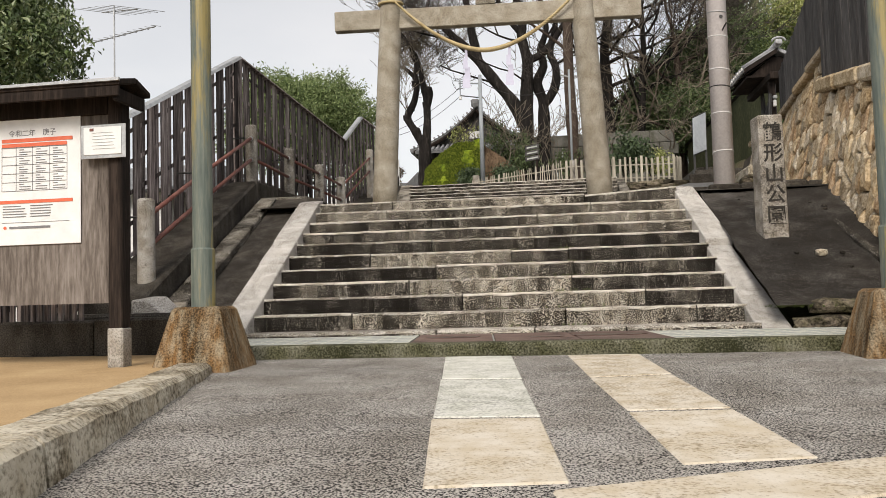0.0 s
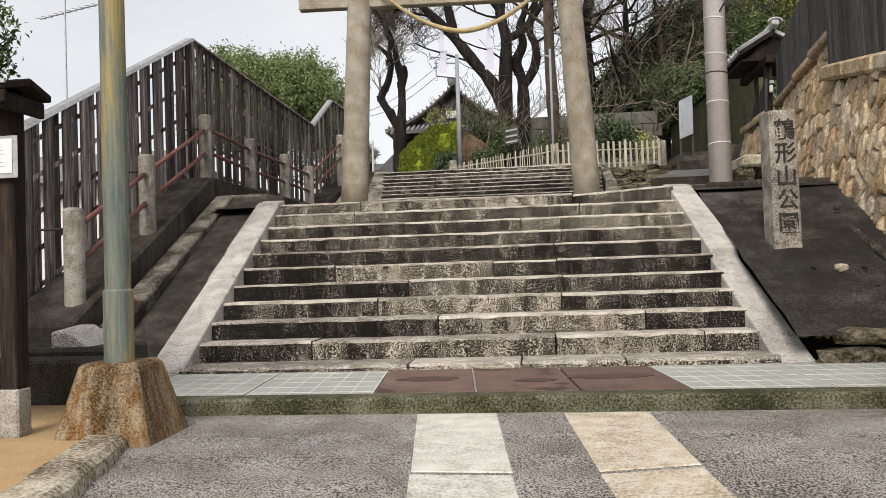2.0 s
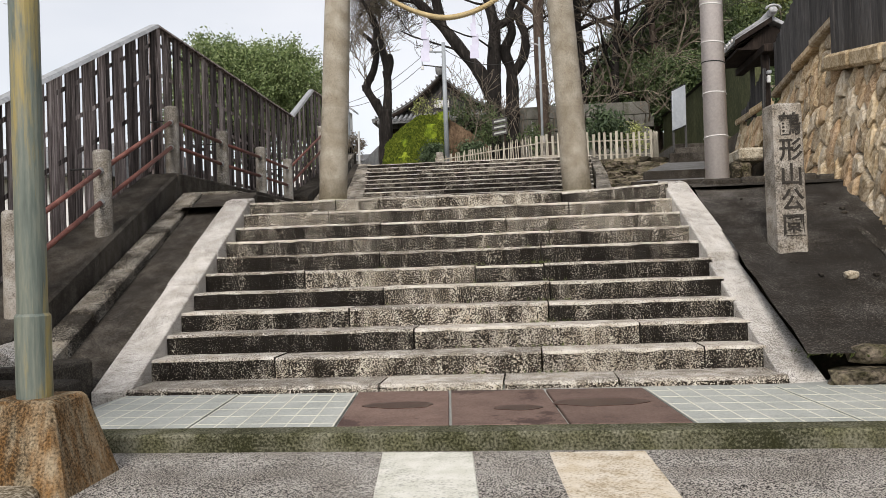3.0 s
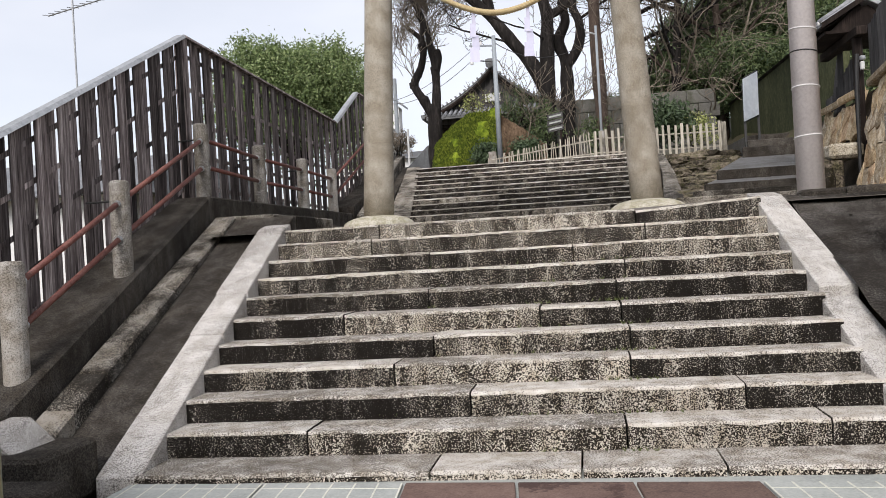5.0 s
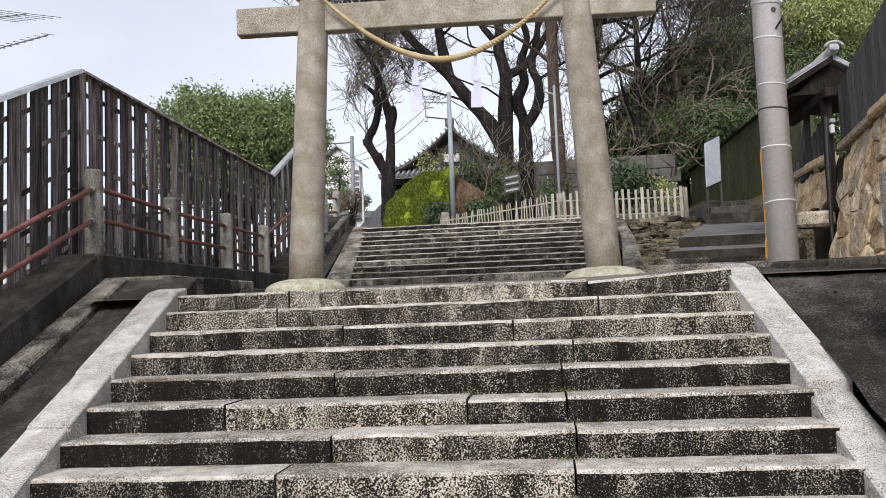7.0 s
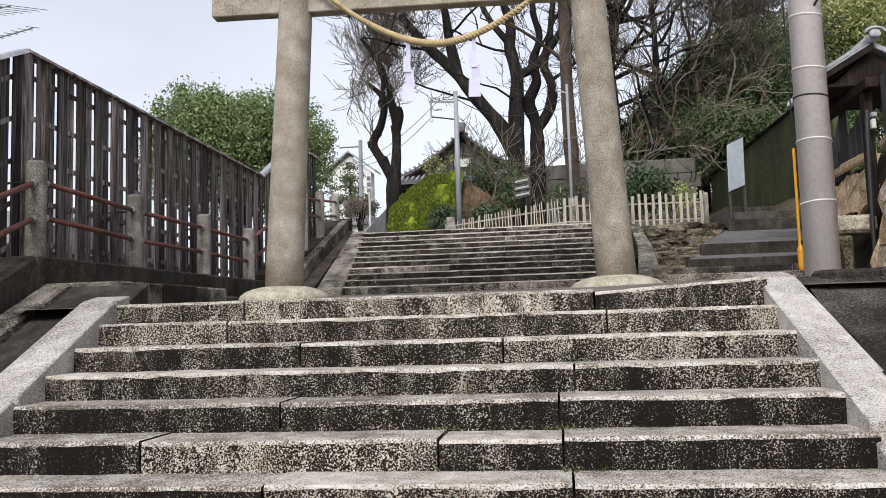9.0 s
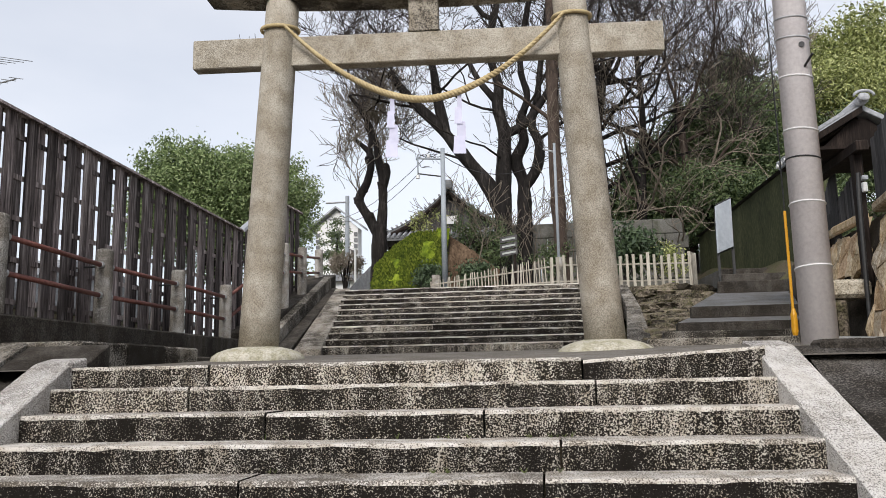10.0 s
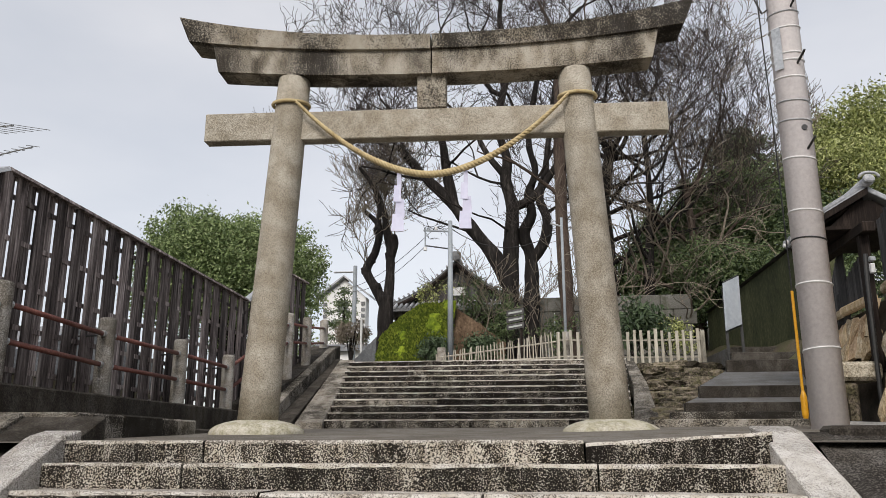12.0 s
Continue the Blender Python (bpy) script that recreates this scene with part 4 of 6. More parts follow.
def fence_run(y0, z0, y1, z1, h0, h1, x=-5.32, x1=None, pitch=0.185, skip=0.0, seed=0):
    x1 = x if x1 is None else x1
    rnd = random.Random(seed)
    ln = abs(y1 - y0)
    n = int(ln / pitch)
    at = lambda t: (x + (x1 - x) * t, y0 + (y1 - y0) * t, z0 + (z1 - z0) * t, h0 + (h1 - h0) * t)
    for i in range(n):
        t0, t1 = (i + 0.02) / n, (i + 0.925 + 0.085 * rnd.random()) / n
        off = 0.022 if i % 2 else -0.022
        if rnd.random() < skip:
            continue
        (xa, ya, za, ha), (xb, yb, zb, hb) = at(t0), at(t1)
        w = 0.010
        bm = hexa(bmesh.new(), [(xa + off - w, ya, za - ha), (xa + off + w, ya, za - ha), (xb + off + w, yb, zb - hb), (xb + off - w, yb, zb - hb), (xa + off - w, ya, za), (xa + off + w, ya, za), (xb + off + w, yb, zb), (xb + off - w, yb, zb)])
        part("board", bm, M_FENCE, fence)
    for k in range(5):
        f = (k + 0.5) / 5
        a, b = at(0), at(1)
        bm = bmesh.new()
        hexa(bm, [(a[0] - 0.004, a[1], a[2] - a[3] * f - 0.03), (a[0] + 0.004, a[1], a[2] - a[3] * f - 0.03), (b[0] + 0.004, b[1], b[2] - b[3] * f - 0.03), (b[0] - 0.004, b[1], b[2] - b[3] * f - 0.03),
                  (a[0] - 0.004, a[1], a[2] - a[3] * f + 0.03), (a[0] + 0.004, a[1], a[2] - a[3] * f + 0.03), (b[0] + 0.004, b[1], b[2] - b[3] * f + 0.03), (b[0] - 0.004, b[1], b[2] - b[3] * f + 0.03)])
        part("rail", bm, M_FENCE, fence)
    a, b = at(0), at(1)
    bm = bmesh.new()
    hexa(bm, [(a[0] - 0.09, a[1], a[2]), (a[0] + 0.09, a[1], a[2]), (b[0] + 0.09, b[1], b[2]), (b[0] - 0.09, b[1], b[2]), (a[0] - 0.06, a[1], a[2] + 0.05), (a[0] + 0.06, a[1], a[2] + 0.05), (b[0] + 0.06, b[1], b[2] + 0.05), (b[0] - 0.06, b[1], b[2] + 0.05)])
    part("cap", bm, M_STEEL if y0 < 14 or y1 < 24 and y0 > 21 else M_FENCE, fence, "galvanised cap" if y0 < 14 else "")


fence_run(8.2, 1.45, 15.0, 4.92, 1.9, 2.35, seed=1)
fence_run(15.02, 4.92, 21.93, 4.72, 2.35, 2.2, seed=2)
fence_run(21.95, 4.72, 23.85, 5.75, 2.2, 2.3, seed=3)
fence_run(23.87, 5.75, 25.6, 5.8, 2.3, 1.9, seed=4)
part("corner_post", box(-5.40, -5.26, 14.95, 15.07, 2.4, 4.93), M_FENCE, fence)

# ---- the stone gate (torii) ----
torii = empty("torii", "tall weathered granite shrine gate with two pillars", "torii gate")
TY = 17.35
torii.matrix_world = pose(-0.97, TY + 0.156, 0, 0, 0, 4.0)


def torii_part(name, bm, mat, label="", smooth=False):
    return part(name, bm, mat, torii, label, smooth)


PX0, PX1 = 2.205, 1.945
for s in (-1, 1):
    rings = [(s * (PX0 + (PX1 - PX0) * h), 0, 2.25 + 4.72 * h) for h in [i / 8 for i in range(9)]]
    rad = [0.255 - 0.033 * i / 8 for i in range(9)]
    torii_part("pillar", tube(rings, rad, 28), M_TORII, smooth=True)
    bm = bmesh.new()
    bmesh.ops.create_uvsphere(bm, u_segments=28, v_segments=12, radius=1)
    for v in bm.verts:
        v.co = Vector((s * PX0 + v.co.x * 0.60, v.co.y * 0.56, 2.15 + max(-0.25, v.co.z * 0.18 if v.co.z > 0 else v.co.z)))
    torii_part("base_stone", bm, M_BASESTONE, "pale rounded base stone", True)
nuki = bmesh.new()
box(-3.15, -2.14, -0.10, 0.10, 6.06, 6.47, 0.012, nuki)
box(-1.84, 1.84, -0.10, 0.10, 6.05, 6.46, 0.012, nuki)
box(2.14, 3.15, -0.10, 0.10, 6.05, 6.46, 0.012, nuki)
torii_part("tie_beam", nuki, M_TORII)
torii_part("strut", box(-0.20, 0.20, -0.12, 0.12, 6.46, 6.95, 0.01), M_TORIITOP)


def lintel(half0, half1, z0, z1, depth, curve0, curve1, flare, x_from, x_to):
    """A beam that sweeps up towards its slanting ends."""
    bm = bmesh.new()
    n, rows = 20, []
    for i in range(n + 1):
        t = x_from + (x_to - x_from) * i / n
        u0, u1 = curve0 * abs(t) ** 2.2, curve1 * abs(t) ** 2.2
        x0, x1 = t * half0, t * half1
        rows.append([bm.verts.new(p) for p in ((x0, -depth, z0 + u0), (x0, depth, z0 + u0), (x1, depth + flare, z1 + u1), (x1, 0, z1 + u1 + flare), (x1, -depth - flare, z1 + u1))])
    for a, b in zip(rows, rows[1:]):
        for q in range(5):
            bm.faces.new((a[q], a[(q + 1) % 5], b[(q + 1) % 5], b[q]))
    bm.faces.new(rows[0])
    bm.faces.new(rows[-1][::-1])
    return bm


for a, b in ((-1, -0.003), (0.003, 1)):
    torii_part("lower_lintel", lintel(2.98, 3.08, 6.93, 7.28, 0.20, 0.13, 0.20, 0.0, a, b), M_TORIITOP)
    torii_part("upper_lintel", lintel(3.42, 3.56, 7.283, 7.47, 0.25, 0.24, 0.40, 0.05, a, b), M_TORIITOP)

# straw rope and paper streamers hang from the gate
rope = empty("straw_rope", "twisted straw rope sagging between the gate pillars", "rope")
rope.matrix_world = torii.matrix_world
for strand in range(3):
    pts = []
    for i in range(161):
        t = i / 160
        u = 2 * t - 1
        x = -1.84 + 3.68 * t
        z = 5.47 + 1.08 * abs(u) ** 1.8
        thick = 0.012 + 0.015 * (1 - u * u)
        a = 2 * math.pi * (t * 26 + strand / 3)
        pts.append((x, -0.20 + math.cos(a) * thick - 0.05 * abs(u) ** 4, z + math.sin(a) * thick))
    part("strand", tube(pts, [0.015 + 0.012 * (1 - (2 * i / 160 - 1) ** 2) for i in range(161)], 7), M_ROPE, rope, smooth=True)
for s in (-1, 1):
    pts = [(s * 1.975 + 0.25 * math.cos(a), 0.25 * math.sin(a), 6.60 + 0.03 * math.sin(a)) for a in [2 * math.pi * i / 32 for i in range(33)]]
    part("binding", tube(pts, 0.026, 7), M_ROPE, rope, smooth=True)
for x, tz in ((-0.42, 5.50), (0.46, 5.52)):
    sh = empty("paper_streamer", "white zigzag paper streamer hanging from the rope", "paper streamer", "streamers of the rope")
    sh.matrix_world = torii.matrix_world
    for i, (dx, w, z0, z1) in enumerate(((0.0, 0.06, 0.0, 0.20), (-0.02, 0.10, 0.17, 0.40), (0.015, 0.125, 0.36, 0.60), (-0.01, 0.165, 0.56, 0.80))):
        bm = hexa(bmesh.new(), [(x + dx - w / 2, -0.19 - 0.03 * (i % 2), tz - z1), (x + dx + w / 2, -0.17 - 0.03 * (i % 2), tz - z1), (x + dx + w / 2, -0.166 - 0.03 * (i % 2), tz - z1), (x + dx - w / 2, -0.186 - 0.03 * (i % 2), tz - z1),
                                (x + dx - w * 0.42, -0.20, tz - z0), (x + dx + w * 0.42, -0.18, tz - z0), (x + dx + w * 0.42, -0.176, tz - z0), (x + dx - w * 0.42, -0.196, tz - z0)])
        part("fold", bm, M_SHIDE, sh)

# ---- upper flight ----
stairs2 = empty("stairs_2", "upper flight of dark worn stone steps", "stairs", kind="structure")
rnd = random.Random(9)
for k in range(11):
    y0, z1 = 22.0 + 0.385 * k, 2.33 + 0.147 * (k + 1)
    a, b = -3.70 - 0.055 * k, 1.90 + 0.025 * k
    cuts = sorted([a, b] + [a + (b - a) * c for c in ([0.36, 0.72] if k % 2 else [0.22, 0.55, 0.8])])
    for i, (p, q) in enumerate(zip(cuts, cuts[1:])):
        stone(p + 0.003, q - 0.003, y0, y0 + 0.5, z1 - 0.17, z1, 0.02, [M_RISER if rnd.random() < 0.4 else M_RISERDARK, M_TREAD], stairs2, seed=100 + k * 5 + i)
string2 = empty("stringer", "grey stone stringer of the upper flight", "stringer", "stringers of the upper flight", kind="structure")
slope_block(-4.16, -3.64, 21.75, 2.42, -4.62, -4.25, 26.3, 4.05, 0.4, M_EDGING, string2, "stringer_stone")
string3 = empty("stringer", "grey stone stringer of the upper flight", "stringer", "stringers of the upper flight", kind="structure")
slope_block(1.88, 2.32, 21.75, 2.42, 2.12, 2.40, 24.1, 3.22, 0.4, M_EDGING, string3, "stringer_stone")
slope_block(2.12, 2.40, 24.12, 3.23, 2.14, 2.38, 26.3, 3.92, 0.4, M_EDGING, string3, "stringer_stone")
flank2 = empty("wall_upper", "blackened concrete flank of the upper flight", "retaining wall", kind="structure")
slope_block(-5.3, -4.2, 21.4, 2.3, -5.6, -4.65, 26.6, 4.1, 0.5, M_DARKC, flank2, "gutter")
slope_block(-4.75, -4.55, 21.4, 2.55, -5.0, -4.82, 26.6, 4.4, 0.4, M_EDGING, flank2, "edging_stone")
slope_block(-5.4, -4.8, 21.4, 2.75, -5.7, -4.95, 27.5, 4.55, 0.6, M_DARKC, flank2, "rail_kerb")

# top terrace
tagged(raw("floor_upper", [(-7, 26.2, 3.93), (2.3, 26.2, 3.90), (2.4, 34, 4.5), (-7, 34, 4.4)], [(0, 1, 2, 3)], M_LANDING), "earth and gravel terrace above the upper flight", "terrace", kind="structure")

# ---- rocks and side path on the right ----
rocks = empty("rock_terrace", "stacked mossy boulders beside the upper flight", "rocks", kind="structure")
rnd = random.Random(12)
for i in range(84):
    t = rnd.random()
    y = 21.9 + 6.0 * t
    x = rnd.uniform(2.45, 2.75 + 1.45 * t)
    z = 2.32 + 1.55 * t + rnd.uniform(-0.15, 0.12)
    s = rnd.uniform(0.11, 0.24)
    part("rock", lumpy((x, y, z), (s * rnd.uniform(1.2, 1.9), s, s * 0.55), 200 + i, 0.30), M_ROCK, rocks)
for i in range(84):
    x = 2.35 + 2.1 * (i % 14) / 13 + rnd.uniform(-0.06, 0.06)
    s = rnd.uniform(0.11, 0.19)
    part("rock", lumpy((x, 27.75 + 0.10 * (i // 14) + rnd.uniform(-0.1, 0.1), 3.0 + 0.19 * (i // 14)), (s * 1.4, s, s * 0.75), 300 + i, 0.28), M_ROCK, rocks)
path = empty("path_right", "stepped grey path climbing beside the wall", "path", kind="structure")
STEPS = [(19.0, 1.9, 3.9, 2.34), (19.5, 2.18, 4.0, 2.46), (20.3, 2.5, 4.5, 2.63), (21.8, 2.98, 4.8, 2.985), (25.0, 4.12, 5.65, 3.75), (26.3, 4.5, 5.9, 4.05), (27.8, 4.75, 6.2, 4.35)]
for (y0, a, b, z), nxt in zip(STEPS, STEPS[1:] + [(32.0, 4.9, 6.4, 4.7)]):
    n0 = nxt[0]
    rise = 0 if n0 - y0 < 1.2 else (nxt[3] - z - 0.14) * 0.9
    bm = hexa(bmesh.new(), [(a, y0, z - 0.4), (b, y0, z - 0.4), (nxt[2], n0 + 0.1, z - 0.4), (nxt[1], n0 + 0.1, z - 0.4), (a, y0, z), (b, y0, z), (nxt[2], n0 + 0.1, z + max(0, rise)), (nxt[1], n0 + 0.1, z + max(0, rise))])
    part("tread", bm, M_PATH, path)
    part("edge_stone", box(a, b, y0 - 0.14, y0 - 0.004, z - 0.35, z + 0.012, 0.015), M_EDGING if y0 < 19.8 else M_DARKC, path)

# ---- stone wall with black board fence on the right ----
rwall = empty("wall_right", "retaining wall of rough ochre stones", "stone wall", kind="structure")


def wall_x(y, z):
    return 4.10 + 0.205 * max(0, z - 0.5) + 0.045 * max(0, y - 14)


def wall_top(y):
    return 3.42 + 0.17 * (y - 12.8) if y < 15.5 else max(4.58 - 0.145 * (y - 15.5), 4.08)


wv = [(4.30, 7.0, -0.3), (4.88, 24.5, 1.0), (5.55, 24.5, 4.0), (5.27, 18.6, 4.05), (5.12, 15.51, 4.5), (5.10, 15.50, 3.8), (4.95, 7.0, 2.5)]
bm = bmesh.new()
front = [bm.verts.new(p) for p in wv]
back = [bm.verts.new((p[0] + 0.6, p[1], p[2])) for p in wv]
bm.faces.new(front)
bm.faces.new(back[::-1])
for i in range(len(wv)):
    j = (i + 1) % len(wv)
    bm.faces.new((front[i], back[i], back[j], front[j]))
part("core", bm, M_MORTAR, rwall)
def clip(poly, a, b):
    """The part of a polygon that lies nearer to a than to b."""
    mx, my, dx, dy = (a[0] + b[0]) / 2, (a[1] + b[1]) / 2, b[0] - a[0], b[1] - a[1]
    out = []
    for p, q in zip(poly, poly[1:] + poly[:1]):
        sp, sq = (p[0] - mx) * dx + (p[1] - my) * dy, (q[0] - mx) * dx + (q[1] - my) * dy
        if sp <= 0:
            out.append(p)
        if sp * sq < 0:
            t = sp / (sp - sq)
            out.append((p[0] + (q[0] - p[0]) * t, p[1] + (q[1] - p[1]) * t))
    return out


rnd = random.Random(21)
seeds = []
row = 0
zc = 0.0
while zc < 4.6:
    y = 8.4 + (0.18 if row % 2 else 0)
    while y < 22.6:
        seeds.append((y + rnd.uniform(-0.07, 0.07), (zc + rnd.uniform(-0.06, 0.06)) * 0.62))
        y += rnd.uniform(0.22, 0.36)
    zc += 0.31
    row += 1
for i, s in enumerate(seeds):
    yc, z0 = s[0], s[1] / 0.62
    floor_z = 0.2 + 0.42 * (yc - 10.5) if yc < 15 else 2.05
    if z0 > wall_top(yc) - 0.06 or z0 < floor_z - 0.45 or yc > 22.2 or 18.95 < yc < 19.45 or (18.9 < yc < 20.7 and z0 < 3.15):
        continue
    poly = [(yc - 0.6, s[1] - 0.5), (yc + 0.6, s[1] - 0.5), (yc + 0.6, s[1] + 0.5), (yc - 0.6, s[1] + 0.5)]
    for o in seeds:
        if o is not s and abs(o[0] - yc) < 1.1 and abs(o[1] - s[1]) < 0.9:
            poly = clip(poly, s, o)
    if len(poly) < 3:
        continue
    poly = [(p, min(q / 0.62, wall_top(p) - 0.02)) for p, q in poly]
    bm = bmesh.new()
    rings = []
    bulge, tip = rnd.uniform(0.06, 0.11) * (1 if yc < 17.5 else 0.45), rnd.uniform(-0.03, 0.03)
    for inset, out in ((0.985, -0.05), (0.95, 0.03), (0.86, bulge * 0.75), (0.62, bulge)):
        ring = []
        for p, q in poly:
            yy, zz = yc + (p - yc) * inset, z0 + (q - z0) * inset
            d = out + 0.03 * noise.noise(Vector((yy * 5, zz * 5, 2))) + tip * (q - z0)
            ring.append(bm.verts.new((wall_x(yy, zz) + 0.10 - d, yy, zz)))
        rings.append(ring)
    for r0, r1 in zip(rings, rings[1:]):
        for k in range(len(poly)):
            bm.faces.new((r0[k], r0[(k + 1) % len(poly)], r1[(k + 1) % len(poly)], r1[k]))
    bm.faces.new(rings[-1])
    part("wall_stone", bm, M_ROCKWALL, rwall)
for i in range(6):
    a = 9.3 + i * 1.03
    slope_block(wall_x(a, 3.4) - 0.06, 5.2, a, wall_top(a) + 0.10, wall_x(a + 1.02, 3.5) - 0.06, 5.2, a + 1.02, wall_top(a + 1.02) + 0.10, 0.24, M_ROCKWALL, rwall, "coping_stone", 0.04)
for a, b in ((15.56, 16.55), (16.57, 17.55), (17.57, 18.92), (19.5, 20.8), (20.82, 22.2)):
    slope_block(wall_x(a, 4.3) - 0.04, 5.2, a, wall_top(a) + 0.06, wall_x(b, 4.0) - 0.04, 5.2, b, wall_top(b) + 0.06, 0.14, M_ROCKWALL, rwall, "coping_stone", 0.03)
bfence = empty("black_fence", "black charred board fence on top of the stone wall", "fence")
rnd = random.Random(5)
y = 9.2
i = 0
while y < 22.2:
    w = 0.155
    if not 18.9 < y < 19.4:
        zb = wall_top(y) - 0.05
        x = 4.86 + 0.06 * max(0, y - 14.9) + (0.012 if i % 2 else 0)
        zt = 5.35 + 0.02 * (y - 9) if y < 15.45 else 5.07 + 0.27 * (18.8 - y)
        part("board", box(x, x + 0.02, y, y + w - 0.008, zb, max(zt, zb + 0.3)), M_BLACKWOOD, bfence)
    y += w
    i += 1
part("corner_post", box(4.87, 5.0, 15.42, 15.54, 3.7, 5.95), M_BLACKWOOD, bfence)

# roofed side gate
gate = empty("side_gate", "small roofed wooden gate in the board fence", "gate")
for dy in (19.38,):
    part("post", box(4.98, 5.11, dy - 0.07, dy + 0.07, 3.0, 5.0, 0.01), M_DARKWOOD, gate)
part("lintel", box(4.96, 5.13, 19.1, 21.25, 4.95, 5.10, 0.01), M_DARKWOOD, gate)
roof = part("roof", hexa(bmesh.new(), [(4.52, 19.5, 5.24), (5.24, 19.5, 5.66), (5.24, 21.3, 5.66), (4.52, 21.3, 5.24), (4.52, 19.5, 5.32), (5.24, 19.5, 5.75), (5.24, 21.3, 5.75), (4.52, 21.3, 5.32)], 0.01), M_GATETILE, gate, "grey tiled roof")
part("roof_back", hexa(bmesh.new(), [(5.25, 19.5, 5.66), (5.95, 19.5, 5.24), (5.95, 21.3, 5.24), (5.25, 21.3, 5.66), (5.25, 19.5, 5.75), (5.95, 19.5, 5.32), (5.95, 21.3, 5.32), (5.25, 21.3, 5.75)], 0.01), M_GATETILE, gate)
for i in range(7):
    part("tile_roll", tube([(4.50, 19.55 + i * 0.28, 5.33), (5.24, 19.55 + i * 0.28, 5.77)], 0.048, 8), M_GATETILE, roof, smooth=True)
for i in range(9):
    part("tile_end", lathe([(0.036, 0), (0.036, 0.03)], (0, 0, 0), 10), M_PLASTER, roof, "round pale eave tile end").matrix_basis = pose(4.50, 19.55 + i * 0.21, 5.30, 0, -90, 0)
part("ridge", tube([(5.24, 19.4, 5.80), (5.24, 21.4, 5.80)], 0.08, 10), M_GATETILE, gate, smooth=True)
fin = part("ridge_end", lumpy((5.24, 19.38, 5.82), (0.08, 0.05, 0.065), 8, 0.06), M_RIDGE, gate, "curled pale ridge-end tile")
part("scroll", tube([(5.24 + 0.14 * math.cos(q), 19.36, 5.83 + 0.085 * math.sin(q)) for q in [math.pi * i / 10 for i in range(11)]], 0.022, 8), M_RIDGE, gate, smooth=True)
part("verge", hexa(bmesh.new(), [(4.52, 19.46, 5.20), (5.24, 19.46, 5.62), (5.24, 19.49, 5.62), (4.52, 19.49, 5.20), (4.52, 19.46, 5.30), (5.24, 19.46, 5.72), (5.24, 19.49, 5.72), (4.52, 19.49, 5.30)]), M_DARKWOOD, gate)
part("soffit", box(4.60, 5.9, 19.6, 21.2, 5.12, 5.17), M_DARKWOOD, gate)
for i in range(4):
    part("rafter", tube([(4.55, 19.7 + i * 0.48, 5.20), (5.24, 19.7 + i * 0.48, 5.60)], 0.03, 4), M_DARKWOOD, gate)
part("gable", hexa(bmesh.new(), [(4.70, 19.62, 5.17), (5.8, 19.62, 5.17), (5.8, 19.66, 5.17), (4.70, 19.66, 5.17), (5.15, 19.62, 5.56), (5.35, 19.62, 5.56), (5.35, 19.66, 5.56), (5.15, 19.66, 5.56)]), M_DARKWOOD, gate)
gl = empty("wall_lamp", "small white box lamp on the gate post", "lamp")
part("case", box(5.02, 5.08, 19.15, 19.228, 4.36, 4.50, 0.01), M_PLASTER, gl)
part("bracket", box(5.02, 5.10, 19.15, 19.228, 4.53, 4.60, 0.01), M_STEEL, gl)
pipe = empty("drain_pipe", "black drain pipe down the stone wall", "pipe")
part("tube", tube([(4.87, 19.02, 2.15), (4.88, 19.02, 3.1), (4.90, 19.02, 4.25), (4.92, 19.02, 4.6)], 0.032, 8), M_BLACK, pipe)
bench = empty("stone_ledge", "mossy stone slab over a dark culvert", "stone ledge")
part("slab", box(4.42, 4.98, 19.08, 20.5, 2.86, 3.12, 0.05), M_KERB, bench)
part("pier", box(4.44, 4.66, 19.15, 19.6, 2.2, 2.855, 0.04), M_ROCK, bench)
part("pier", lumpy((4.36, 19.2, 2.5), (0.14, 0.2, 0.36), 77, 0.15), M_ROCK, bench)

# ---- utility pole with bands, steps and a stay ----
up = empty("utility_pole", "tall concrete utility pole ringed with wire bands", "utility pole")
UX, UY = 3.40, 16.5
part("shaft", lathe([(0.187, 0.0), (0.150, 9.5), (0.146, 9.52)], (UX, UY, 2.05), 28), M_UTIL, up, smooth=True)
for h, mt in ((2.98, M_WIRE), (3.68, M_WIRE), (4.18, M_BLACK), (4.50, M_WIRE), (5.12, M_WIRE), (5.58, M_STEEL), (5.82, M_STEEL), (6.12, M_WIRE), (6.33, M_WIRE), (6.42, M_WIRE), (6.75, M_WIRE), (6.95, M_STEEL)):
    r = 0.189 - 0.0039 * (h - 2.05)
    part("band", tube([(UX + r * math.cos(a), UY + r * math.sin(a), h + 0.02 * math.sin(a + h)) for a in [2 * math.pi * i / 28 for i in range(29)]], 0.010, 6), mt, up)
for h, a in ((5.2, 0.5), (6.25, 0.45), (6.98, 0.3), (7.6, 2.6)):
    part("step_bolt", tube([(UX + 0.05, UY - 0.15, h), (UX + 0.09 + 0.03 * a, UY - 0.30, h + 0.10)], 0.014, 6), M_BLACK, up, "black climbing bolt")
part("bolt_hole", lathe([(0.032, 0), (0.032, 0.02)], (0, 0, 0), 12), M_BLACK, up).matrix_basis = pose(UX + 0.04, UY - 0.165, 5.46, 90, 0, 0)
